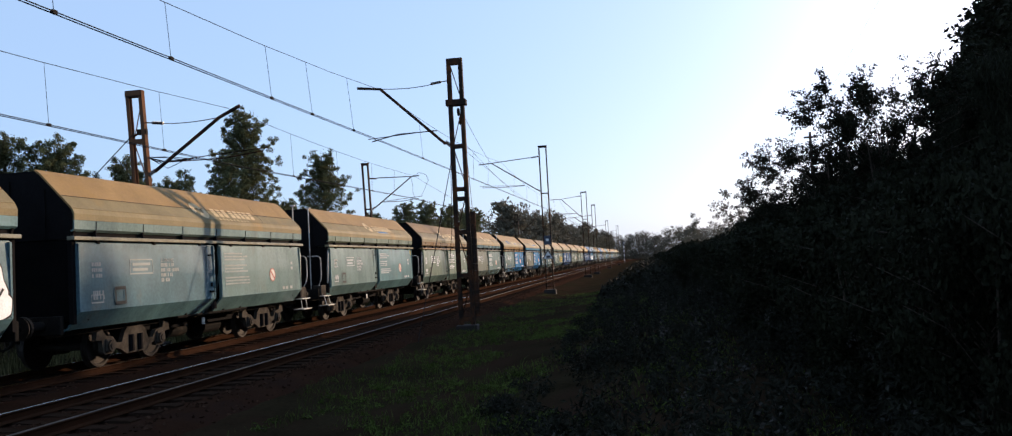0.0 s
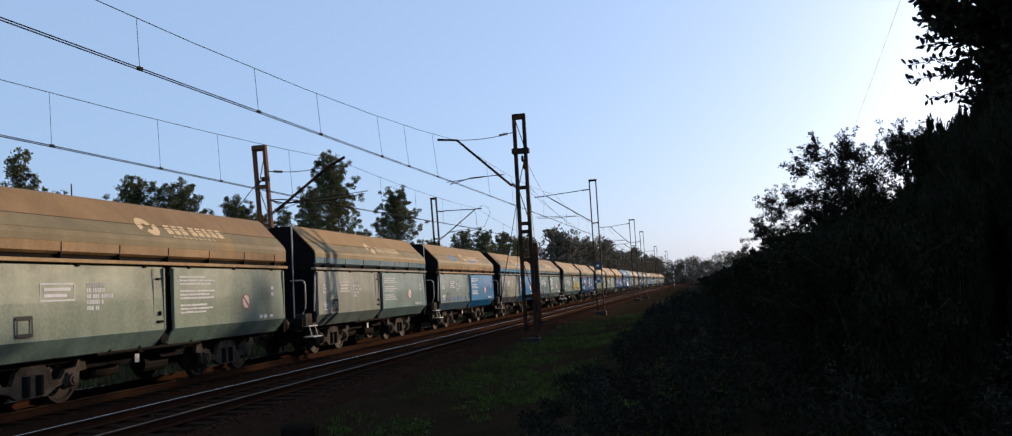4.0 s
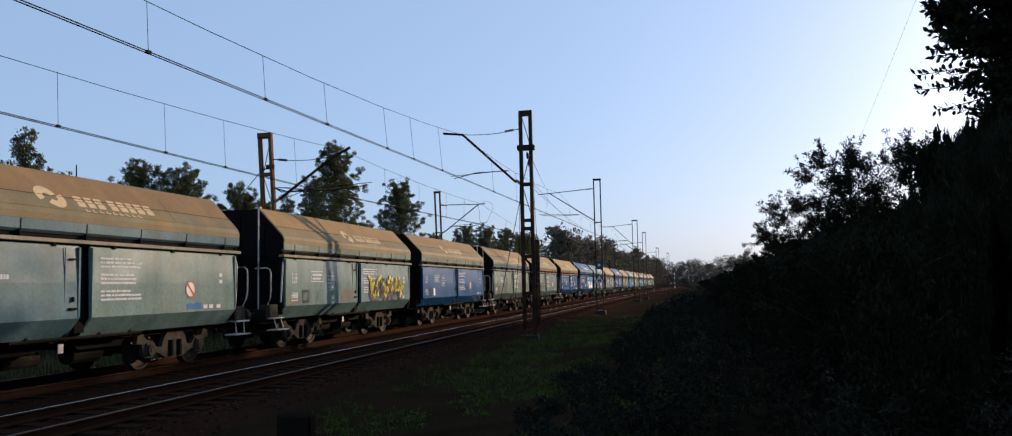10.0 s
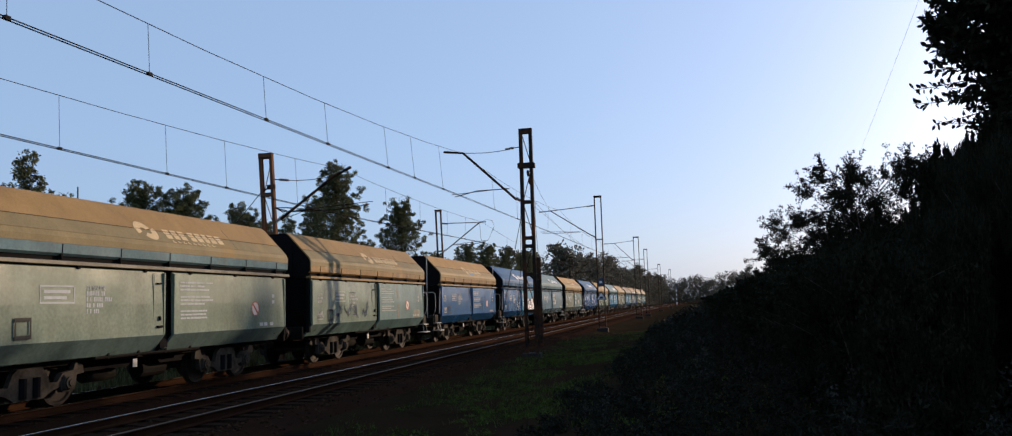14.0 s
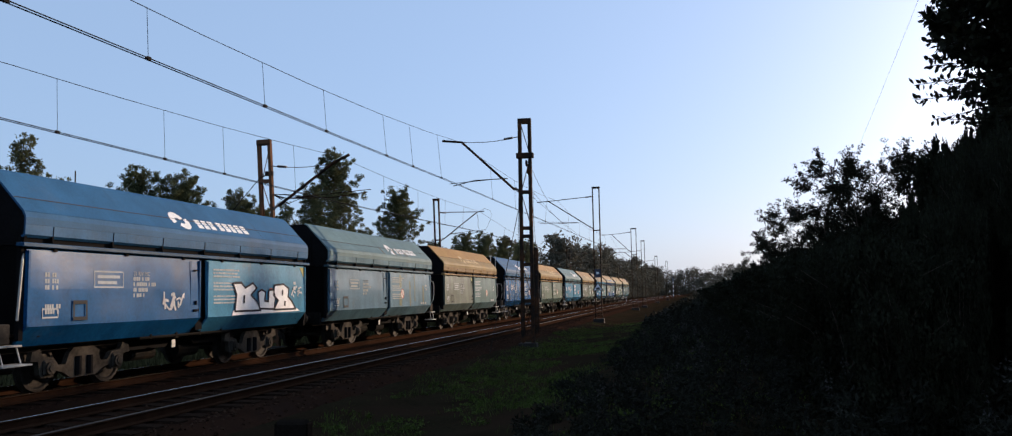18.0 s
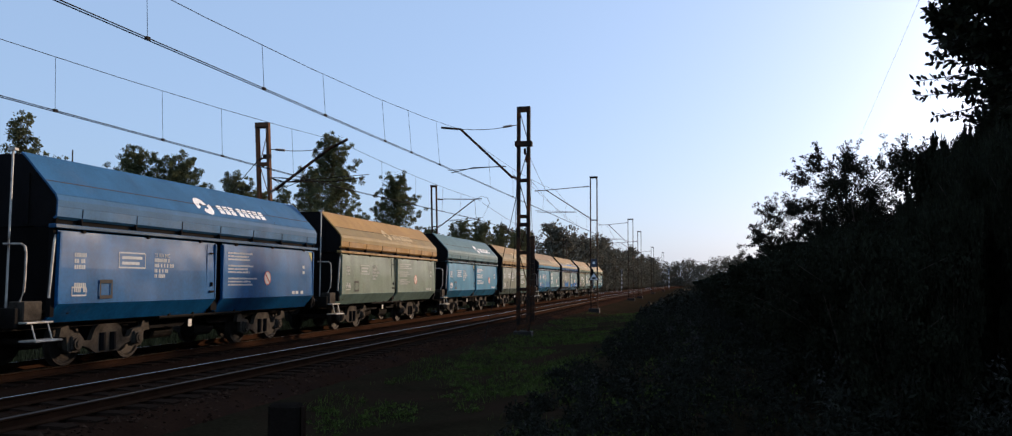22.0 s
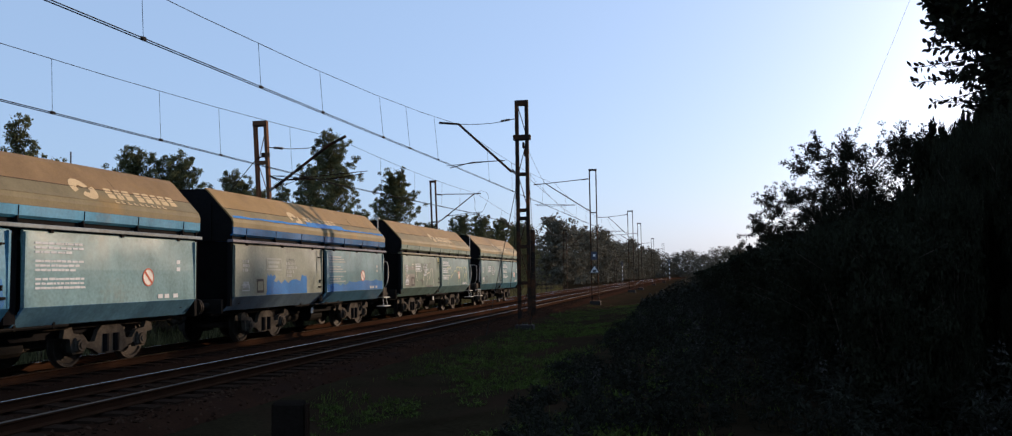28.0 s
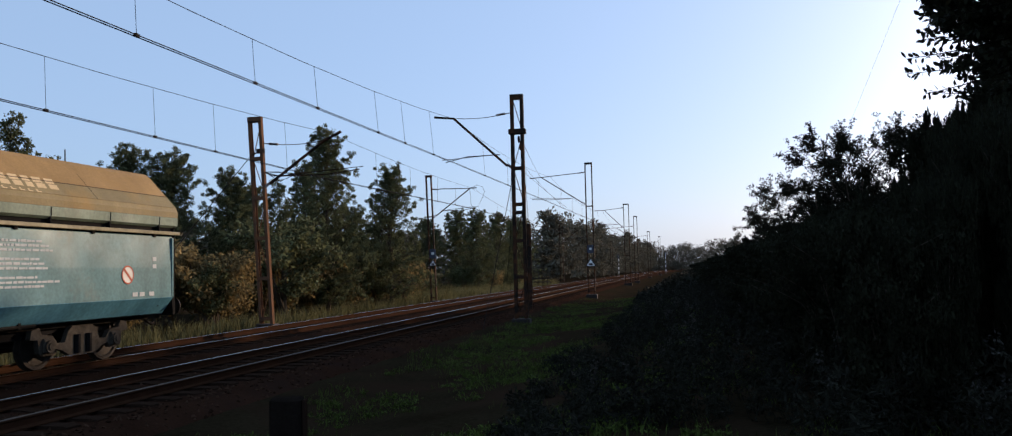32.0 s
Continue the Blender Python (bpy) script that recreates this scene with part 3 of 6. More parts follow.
        for k in (-1.0, 1.0):
            bm = bmesh.new()
            tube(bm, [(-0.92, 0, 0), (0.92, 0, 0)], 0.085, 10)
            ax = slot(part("wheelset", bm, "wheel", w), "wheelset")
            ax.location = (0, e + k, WHEEL_R)
            for s in (1, -1):
                bm = bmesh.new()
                lathe(bm, [(r, s * (0.752 + x)) for r, x in wheel], 24)
                part("wheel", bm, "wheel", ax, smooth=False)
    return w


WAGON = {pe: make_wagon(pe) for pe in (-1, 1)}
for w in WAGON.values():
    tagged(w, "four-axle coal hopper wagon with two dump doors", "hopper wagon", "wagons of the coal train")
TURNED = {-1, 5, 7, 9, 12, 13, 17, 19, 20}          # wagons with the platform at the far end
GREY, GREEN, TEAL, BLUE, NAVY, SKY = (0.185, 0.205, 0.165), (0.155, 0.200, 0.155), (0.095, 0.190, 0.205), (0.004, 0.080, 0.215), (0.003, 0.048, 0.140), (0.045, 0.205, 0.33)
BRIGHT = (0.003, 0.145, 0.34)
SLATE, DULL = (0.075, 0.145, 0.170), (0.130, 0.200, 0.190)
TAN, BROWN, OCHRE = (0.262, 0.164, 0.064), (0.205, 0.130, 0.06), (0.325, 0.188, 0.060)
ROOFBLUE, ROOFSLATE = (0.024, 0.100, 0.205), (0.080, 0.160, 0.180)
# left door, right door, skirts, apron, roof: (colours), and the words that set the wagon apart
LIVERY = {
    -2: (SKY, SLATE, SLATE, TEAL, TAN, "with white graffiti on its blue-grey door"),
    -1: (SLATE, DULL, TEAL, DULL, TAN, "with slate-blue doors and a tan dusty roof"),
    0: (DULL, TEAL, TEAL, GREEN, TAN, "with pale teal doors and a tan dusty roof"),
    1: (GREEN, GREEN, TEAL, BROWN, BROWN, "with grey-green doors and a brown roof"),
    2: (GREY, DULL, SLATE, SLATE, TAN, "with dull grey doors and a tan roof"),
    3: (DULL, BRIGHT, BLUE, TAN, TAN, "with one grey and one blue door"),
    4: (GREY, BRIGHT, NAVY, SKY, TAN, "with a blue door and blue-banded tan roof"),
    5: (SLATE, DULL, SLATE, SLATE, BROWN, "with slate doors and a brownish blue roof"),
    6: (DULL, DULL, TEAL, GREEN, TAN, "with yellow graffiti on its grey-green door"),
    7: (BLUE, BLUE, NAVY, GREEN, TAN, "with bright blue doors and a tan roof"),
    8: (GREEN, GREEN, SLATE, SLATE, TAN, "with dark grey-green doors"),
    9: (GREEN, DULL, TEAL, TAN, TAN, "with pale grey-green doors and a tan roof"),
    10: (BLUE, BLUE, NAVY, TAN, OCHRE, "with blue doors under an ochre roof"),
    11: (BLUE, SKY, NAVY, ROOFBLUE, ROOFBLUE, "with white graffiti and a blue roof"),
    12: ((0.085, 0.165, 0.225), (0.120, 0.210, 0.265), SLATE, (0.085, 0.165, 0.200), (0.105, 0.180, 0.195), "with slate blue doors and a clean slate roof"),
    13: (GREY, DULL, SLATE, TAN, OCHRE, "with stained grey doors and an ochre roof"),
    14: (BLUE, BLUE, NAVY, ROOFBLUE, ROOFBLUE, "with blue doors and a blue roof"),
    15: (GREEN, GREEN, TEAL, OCHRE, OCHRE, "with grey-green doors and an ochre roof"),
    16: (SKY, SKY, BLUE, ROOFSLATE, ROOFSLATE, "with blue-grey doors and a slate roof"),
    17: (GREY, GREEN, SLATE, TAN, TAN, "with grey doors and a tan roof"),
    18: ((0.06, 0.21, 0.31), (0.13, 0.235, 0.255), BLUE, SKY, BROWN, "with light blue doors and a grey-brown roof"),
    19: (GREY, (0.10, 0.19, 0.21), BLUE, BLUE, TAN, "with blue-grey doors and a blue apron"),
    20: (GREEN, DULL, TEAL, GREEN, TAN, "with outlined graffiti on grey-green doors"),
    21: (DULL, TEAL, SKY, GREEN, TAN, "with pale teal doors, the last of the train"),
}
WAGONS = {}
for n in range(FIRST, LAST + 1):
    pe = 1 if n in TURNED else -1
    WAGONS[n] = copy_thing(WAGON[pe], Matrix()) if WAGON[pe].get("used") else WAGON[pe]
    WAGON[pe]["used"] = 1
for n, w in WAGONS.items():
    a, b, skirt, apron, roof, words = LIVERY[n]
    tagged(w, "coal hopper wagon " + words)
    pick = {"doorA": a, "doorB": b, "doorA_skirt": tuple(0.5 * (c + d) for c, d in zip(a, skirt)), "doorB_skirt": tuple(0.5 * (c + d) for c, d in zip(b, skirt)), "doorA_edge": a, "doorB_edge": b, "apron": apron, "roof": roof, "band": tuple(0.6 * c + 0.4 * d for c, d in zip(roof, (0.11, 0.15, 0.10) if roof[0] > 0.18 else roof)), "ledge": tuple(0.5 * (c + d) for c, d in zip(TAN, apron)) if roof[0] > 0.18 else tuple(0.6 * c for c in apron)}
    for o in w.children_recursive:
        if o.get("slot") in pick:
            o.color = (*pick[o["slot"]], 0.1 if o["slot"] in ("roof", "apron", "ledge", "band") and roof[0] < 0.18 else 0.2 if pick[o["slot"]][0] < 0.02 else 0.75)


DISC_Y = {12: 1.70, 7: 2.75, 5: 3.65, 21: 4.05, 18: 3.85, 8: 3.97, 15: 2.65, 13: 3.18, 14: 2.62, 4: 4.20}
EMBLEM_Y = {12: 0.43, 18: 1.62, 7: -1.9, 13: -1.84, 19: -2.08, 17: -1.4, 11: -1.08, 15: -0.94, 16: 0.75, 5: -1.11, 6: -0.9, 8: -0.93, 20: -0.97, 21: -1.41}


def lettering(n, rnd):
    """Worn markings: bars for the small print, a disc with a stroke, a plain emblem on the roof."""
    w = WAGONS[n]
    doors = {o["slot"]: o for o in w.children_recursive if o.get("slot") in ("doorA", "doorB") and sum(v.co.x for v in o.data.vertices) > 0}
    roof = [o for o in w.children if o.get("slot") == "roof" and sum(v.co.x for v in o.data.vertices) > 0][0]
    pale = rnd.choice([(0.40, 0.43, 0.44), (0.32, 0.34, 0.32), (0.50, 0.53, 0.55)])

    def finish(name, bm, parent, colour, label):
        o = part(name, bm, "mark", parent, label)
        o.color = (*colour, 1)
        if name in ("lettering", "emblem", "code"):
            tagged(o, kind="stuff")

    bm = bmesh.new()
    for z, y, wd in ((2.22, -5.35, 0.34), (2.10, -5.35, 0.34), (1.98, -5.35, 0.30), (1.62, -5.35, 0.36), (1.52, -5.35, 0.36),
                     (2.18, -2.75, 0.55), (2.06, -2.75, 0.75), (1.94, -2.75, 0.50), (1.82, -2.75, 0.35)):
        y1 = y
        while y1 < y + wd:
            d = rnd.uniform(0.03, 0.055)
            plate(bm, y1, y1 + d, z, z + 0.072, on_door)
            y1 += d + rnd.choice((0.018, 0.018, 0.018, 0.07))
    for z, wd in ((2.22, 0.7), (2.10, 0.6)):
        plate(bm, -3.9, -3.9 + wd, z, z + 0.05, on_door)
    for y0, y1, z0, z1 in ((-4.0, -3.1, 2.02, 2.34), (-5.42, -5.02, 1.44, 1.60)):
        for q in ((y0, y1, z0, z0 + 0.018), (y0, y1, z1, z1 + 0.018), (y0, y0 + 0.018, z0, z1), (y1, y1 + 0.018, z0, z1)):
            plate(bm, *q, on_door)
    finish("lettering", bm, doors["doorA"], pale, "rows of worn white markings")
    curve = bpy.data.curves.new("code", "FONT")
    curve.body, curve.size, curve.extrude = "31 RIV MC", 0.13, 0.002
    text = new("code", curve)
    mesh = bpy.data.meshes.new_from_object(text.evaluated_get(bpy.context.evaluated_depsgraph_get()))
    bpy.data.objects.remove(text)
    bm = bmesh.new()
    bm.from_mesh(mesh)
    for v in bm.verts:
        z = 2.29 + v.co.y
        v.co = Vector((door_x(z) + 0.013 + v.co.z, -2.75 + v.co.x, z))
    finish("code", bm, doors["doorA"], pale, "worn white stencilled code")
    if n in (0, 4, 11, 13, 14, 16, 20):
        bm = bmesh.new()
        host, y1 = ("doorB", 5.66) if n in (4, 11, 14, 0) else ("doorA", -0.24)
        bm.faces.new([bm.verts.new((door_x(z) + 0.012, y, z)) for y, z in ((y1, 2.68), (y1 - 0.26, 2.68), (y1, 2.36))])
        finish("corner_mark", bm, doors[host], (0.36, 0.36, 0.14), "faded yellow corner patch")
    bm = bmesh.new()
    for i in range(11):
        if i in (3, 7):
            continue
        z = 2.48 - i * 0.085
        y1, end = 0.45, 0.45 + rnd.uniform(0.9, 1.5)
        while y1 < end:
            d = rnd.uniform(0.04, 0.17)
            plate(bm, y1, y1 + d, z, z + rnd.uniform(0.026, 0.036), on_door)
            y1 += d + rnd.choice((0.014, 0.014, 0.03))
    for y, z in ((4.95, 2.15), (4.95, 1.98)):
        plate(bm, y, y + 0.14, z, z + 0.08, on_door)
    for y in (4.2, 4.45, 4.8):
        plate(bm, y, y + 0.18, 1.36, 1.44, on_door)
    finish("lettering", bm, doors["doorB"], pale, "block of worn white small print")
    dy = DISC_Y.get(n, 3.5)
    bm = bmesh.new()
    ring(bm, dy, 1.84, 0.0, 0.20, on_door)
    finish("disc", bm, doors["doorB"], (0.62, 0.60, 0.55), "white disc with a red slanting stroke")
    bm = bmesh.new()
    ring(bm, dy, 1.84, 0.175, 0.205, on_door, lift=0.017)
    vs = []
    for ay, az in ((-0.15, 0.11), (-0.11, 0.15), (0.15, -0.11), (0.11, -0.15)):
        z = 1.84 + az
        vs.append(bm.verts.new((door_x(z) + 0.017, dy + ay, z)))
    bm.faces.new(vs)
    finish("disc_stroke", bm, doors["doorB"], (0.40, 0.10, 0.06), "faded red stroke")
    bm = bmesh.new()
    for y0, y1, z0, z1 in ((-4.62, -4.58, 1.38, 1.74), (-4.26, -4.22, 1.38, 1.74), (-4.62, -4.22, 1.70, 1.74), (-4.62, -4.22, 1.38, 1.42)):
        plate(bm, y0, y1, z0, z1, on_door, 0.03)
    finish("card_holder", bm, doors["doorA"], (0.03, 0.03, 0.03), "black frame for the consignment card")
    if n == 7:
        bm = bmesh.new()
        plate(bm, -4.20, -3.93, 1.40, 1.72, on_door, 0.02)
        finish("consignment_card", bm, doors["doorA"], (0.78, 0.78, 0.76), "white paper card")
    emblem = (0.74, 0.75, 0.74) if roof.color[0] < 0.18 else (0.50, 0.375, 0.21)
    bm = bmesh.new()
    y = EMBLEM_Y.get(n, -0.8) + 0.3
    ring(bm, y, 0.33, 0.10, 0.29, slope_at, 14, 0.006, 0.3, 3.6)
    ring(bm, y + 0.16, 0.33, 0.10, 0.29, slope_at, 14, 0.006, 3.8, 6.7)
    y += 0.75
    for d in (0.26, 0.24, 0.26, None, 0.26, 0.26, 0.22, 0.28, 0.28):
        if d is None:
            y += 0.10
            continue
        plate(bm, y, y + 0.85 * d, 0.31, 0.45, slope_at, 0.006, 0.02)
        plate(bm, y, y + 0.85 * d, 0.15, 0.28, slope_at, 0.006, 0.02)
        y += d + 0.05
    if roof.color[0] > 0.18:                       # a second, smaller row under the first
        y = EMBLEM_Y.get(n, -0.8) + 1.15
        for k in range(9):
            plate(bm, y, y + 0.045, 0.015, 0.085, slope_at, 0.006)
            plate(bm, y, y + 0.11, 0.015, 0.035, slope_at, 0.006)
            y += 0.21
    finish("emblem", bm, roof, emblem, "faded emblem and bars on the roof slope")


for n in WAGONS:
    lettering(n, random.Random(100 + n))


def blob(bm, pts, lift):
    """A flat painted shape on a door, from an outline of (y, z)."""
    bm.faces.new([bm.verts.new((door_x(z) + lift, y, z)) for y, z in pts])


def graffiti(n, door, y0, y1, z0, z1, fill, edge, seed, letters=4, hollow=False, fat=1.0, proud=0.0):
    """Sprayed letters: swollen filled shapes with a dark rim, or loose outlines alone."""
    rnd = random.Random(seed)
    host = [o for o in WAGONS[n].children if o.get("slot") == door and sum(v.co.x for v in o.data.vertices) > 0][0]
    rims, fills, lines = bmesh.new(), bmesh.new(), bmesh.new()
    wd, hz, cz = (y1 - y0) / letters, z1 - z0, (z0 + z1) / 2

    def puff(cy, cz, ry, rz, turn, k, ph):
        return [(cy + ry * math.cos(a) * (1 + 0.12 * math.sin(k * a + ph)) + turn * rz * math.sin(a), max(cz + rz * math.sin(a) * (1 + 0.12 * math.cos(k * a)), 1.305)) for a in [2 * math.pi * j / 16 for j in range(16)]]

    def stroke(pts, r, lift):
        for (ya, za), (yb, zb) in zip(pts, pts[1:]):
            d = Vector((yb - ya, zb - za))
            if d.length < 1e-4:
                continue
            q = Vector((-d.y, d.x)).normalized() * r
            e = d.normalized() * r * 0.6
            lines.faces.new([lines.verts.new((door_x(z) + lift, y, z)) for y, z in ((ya - e.x - q.x, za - e.y - q.y), (yb + e.x - q.x, zb + e.y - q.y), (yb + e.x + q.x, zb + e.y + q.y), (ya - e.x + q.x, za - e.y + q.y))])
    for i in range(letters):
        cy = y0 + wd * (i + 0.5)
        if hollow:
            for m in range(3):
                a = rnd.uniform(0, 6.28)
                c = [(cy + wd * 0.55 * rnd.uniform(-1, 1), cz + hz * 0.45 * rnd.uniform(-1, 1)) for _ in range(4)]
                pts = []
                for k in range(13):
                    t = k / 12
                    w = ((1 - t) ** 3, 3 * t * (1 - t) ** 2, 3 * t * t * (1 - t), t ** 3)
                    pts.append((sum(p[0] * v for p, v in zip(c, w)), max(sum(p[1] * v for p, v in zip(c, w)), 1.33)))
                stroke(pts, rnd.uniform(0.018, 0.034) * fat, 0.018 + proud + 0.001 * m + 0.0004 * i)
        else:
            for m in range(3):
                ry, rz, turn = wd * rnd.uniform(0.26, 0.42), hz * rnd.uniform(0.26, 0.46), rnd.uniform(-0.2, 0.2)
                py, pz, k, ph = cy + wd * rnd.uniform(-0.25, 0.25), cz + hz * (0.28, -0.26, 0.0)[m], rnd.choice((2, 3)), rnd.uniform(0, 6.28)
                blob(rims, puff(py, pz, ry + 0.045, rz + 0.045, turn, k, ph), 0.016 + 0.0006 * (3 * i + m))
                blob(fills, puff(py, pz, ry, rz, turn, k, ph), 0.030 + 0.0006 * (3 * i + m))
            for m in range(2):
                py, pz = cy + wd * rnd.uniform(-0.2, 0.2), cz + hz * rnd.uniform(-0.25, 0.25)
                stroke([(py, pz), (py + wd * 0.18, pz + hz * rnd.uniform(-0.15, 0.15)), (py + wd * 0.3, pz + hz * 0.1)], 0.022, 0.044)
    for bm, colour, label in ((rims, edge, "dark rim of the graffiti"), (fills, fill, "painted graffiti lettering"), (lines, edge, "graffiti outlines")):
        if len(bm.faces):
            o = part("graffiti", bm, "mark", host, label)
            o.color = (*colour, 1)
            tagged(o, kind="stuff")
        else:
            bm.free()


def sprayed_lines(n, door, y0, y1, strokes, colour, r=0.020):
    """Thin sprayed outlines, as lines in shares of the door's width and height, smoothed between their corners."""
    host = [o for o in WAGONS[n].children if o.get("slot") == door and sum(v.co.x for v in o.data.vertices) > 0][0]
    bm = bmesh.new()
    for i, line in enumerate(strokes):
        pts = [Vector((y0 + (y1 - y0) * u, 1.30 + 1.42 * v)) for u, v in line]
        fine = []
        for k in range(len(pts) - 1):
            a, b, c, d = pts[max(k - 1, 0)], pts[k], pts[k + 1], pts[min(k + 2, len(pts) - 1)]
            for q in (0.0, 0.25, 0.5, 0.75):
                fine.append(0.5 * (2 * b + (c - a) * q + (2 * a - 5 * b + 4 * c - d) * q * q + (3 * b - a - 3 * c + d) * q ** 3))
        fine.append(pts[-1])
        for j, (p, q) in enumerate(zip(fine, fine[1:])):
            if (q - p).length < 1e-4:
                continue
            e = (q - p).normalized()
            w = Vector((-e.y, e.x)) * r
            p, q = p - e * r * 0.5, q + e * r * 0.5
            blob(bm, [(v.x, max(v.y, 1.305)) for v in (p - w, q - w, q + w, p + w)], 0.018 + 0.0006 * (j % 3) + 0.002 * (i % 3))
    o = part("graffiti", bm, "mark", host, "thin sprayed outlines")
    o.color = (*colour, 1)
    tagged(o, kind="stuff")


def block_letters(n, door, y0, y1, z0, z1):
    """Three joined chunky sprayed shapes in white with black rims, on a flat white foot."""
    host = [o for o in WAGONS[n].children if o.get("slot") == door and sum(v.co.x for v in o.data.vertices) > 0][0]
    shapes = [[(0.00, 0.10), (0.03, 0.62), (-0.02, 1.0), (0.10, 1.03), (0.16, 0.86), (0.28, 1.02), (0.34, 0.86), (0.25, 0.62), (0.34, 0.40), (0.40, 0.10)],
              [(0.38, 0.16), (0.36, 0.72), (0.42, 0.80), (0.48, 0.72), (0.47, 0.42), (0.53, 0.40), (0.54, 0.78), (0.62, 0.80), (0.65, 0.50), (0.62, 0.12)],
              [(0.62, 0.10), (0.70, 0.42), (0.62, 0.60), (0.64, 0.96), (0.80, 1.0), (0.90, 0.84), (0.88, 0.56), (0.96, 0.36), (1.02, 0.10)],
              [(-0.04, -0.04), (-0.02, 0.13), (1.04, 0.13), (1.10, 0.02)]]
    fills, rims = bmesh.new(), bmesh.new()
    for k, outline in enumerate(shapes):
        pts = [Vector((y0 + (y1 - y0) * a, max(z0 + (z1 - z0) * b, 1.31))) for a, b in outline]
        mid = sum(pts, Vector((0, 0))) / len(pts)
        blob(fills, [tuple(p) for p in pts], 0.020 + 0.002 * k)
        if k < 3:
            for p, q in zip(pts, pts[1:] + pts[:1]):
                d = (q - p).normalized()
                w = Vector((-d.y, d.x)) * 0.028
                p, q = p - d * 0.02, q + d * 0.02
                blob(rims, [tuple(p - w), tuple(q - w), tuple(q + w), tuple(p + w)], 0.030 + 0.0007 * k)
    for a, b, c in ((0.12, 0.35, 0.62), (0.76, 0.60, 0.80), (0.80, 0.22, 0.40)):
        y = y0 + (y1 - y0) * a
        blob(rims, [(y, z0 + (z1 - z0) * b), (y + 0.10, z0 + (z1 - z0) * b), (y + 0.12, z0 + (z1 - z0) * c), (y + 0.03, z0 + (z1 - z0) * c)], 0.033)
    for bm, colour, label in ((fills, (0.82, 0.82, 0.82), "white sprayed block shapes"), (rims, (0.02, 0.02, 0.03), "black rims of the sprayed shapes")):
        o = part("graffiti", bm, "mark", host, label)
        o.color = (*colour, 1)
        tagged(o, kind="stuff")


def repaint(n, slot_name, spots, colour, ragged=0.05, seed=1):
    """Patches of newer paint on a door or on the roof slope: (y0, y1, low, high)."""
    rnd = random.Random(seed + 31 * n)
    host = [o for o in WAGONS[n].children if o.get("slot") == slot_name and sum(v.co.x for v in o.data.vertices) > 0][0]
    for i, (a, b, c, d) in enumerate(spots):
        bm = bmesh.new()
        edge = [(a + (b - a) * k / 10, c) for k in range(10)] + [(b, c + (d - c) * k / 4) for k in range(4)] + [(b - (b - a) * k / 10, d) for k in range(10)] + [(a, d - (d - c) * k / 4) for k in range(4)]
        edge = [(y + rnd.uniform(-1, 1) * ragged, z + (rnd.uniform(-1, 1) * ragged if z > 1.4 or slot_name == "roof" else 0)) for y, z in edge]
        lift = 0.007 + 0.0012 * i
        if slot_name == "roof":
            bm.faces.new([bm.verts.new((slope_at(max(u, 0.0))[0] + lift, y, slope_at(max(u, 0.0))[1] + lift)) for y, u in edge])
        else:
            bm.faces.new([bm.verts.new((door_x(z) + lift, y, z)) for y, z in edge])
        o = part("paint_patch", bm, "paint", host, "patch of newer blue paint" if colour[2] > 1.5 * colour[0] else "dull pale stain on the paint")
        o.color = (*colour, 0.2)


repaint(3, "doorA", [(-5.35, -5.15, 1.42, 1.54), (-4.95, -4.72, 1.40, 1.52), (-4.10, -3.85, 1.36, 1.54), (-3.50, -3.25, 1.36, 1.56), (-2.85, -2.45, 1.36, 1.56), (-2.15, -1.95, 1.36, 1.56), (-1.2, -0.95, 1.36, 1.56)], (0.03, 0.11, 0.28), 0.02)
repaint(3, "roof", [(-3.05, -2.45, 0.02, 0.40), (0.35, 2.0, 0.02, 0.13), (4.7, 4.85, 0.02, 0.2)], (0.03, 0.15, 0.38), 0.02)
repaint(4, "roof", [(0.1, 2.1, 0.02, 0.14)], (0.03, 0.16, 0.40), 0.02)
repaint(0, "roof", [(0.5, 1.9, 0.03, 0.11)], (0.06, 0.19, 0.36), 0.02)
repaint(10, "roof", [(0.0, 0.75, 0.02, 0.13)], (0.20, 0.28, 0.38), 0.02)
repaint(19, "doorA", [(-4.0, -3.5, 1.31, 1.88), (-3.6, -1.7, 1.31, 1.68), (-1.75, -1.35, 1.31, 1.85)], (0.012, 0.13, 0.36), 0.07)
repaint(19, "doorB", [(0.25, 2.2, 1.31, 1.55), (2.1, 5.6, 1.31, 1.66)], (0.014, 0.12, 0.33), 0.05)
repaint(19, "roof", [(-5.8, -1.0, 0.01, 0.10), (-1.1, 1.9, 0.01, 0.24), (1.8, 5.8, 0.01, 0.10)], (0.02, 0.14, 0.36), 0.03)
repaint(18, "doorA", [(-5.7, -3.0, 1.31, 1.6), (-2.2, -0.3, 1.31, 1.8)], (0.02, 0.14, 0.33), 0.08)
repaint(12, "doorB", [(1.35, 1.62, 1.35, 2.62), (2.62, 2.80, 1.32, 2.40), (3.3, 3.42, 1.50, 2.66), (4.5, 4.72, 1.34, 2.2)], (0.20, 0.215, 0.150), 0.035)
repaint(12, "roof", [(1.0, 1.14, 0.0, 0.34), (1.62, 1.72, 0.0, 0.42), (2.4, 2.56, 0.0, 0.26), (-0.4, -0.3, 0.0, 0.36)], (0.21, 0.165, 0.085), 0.025)
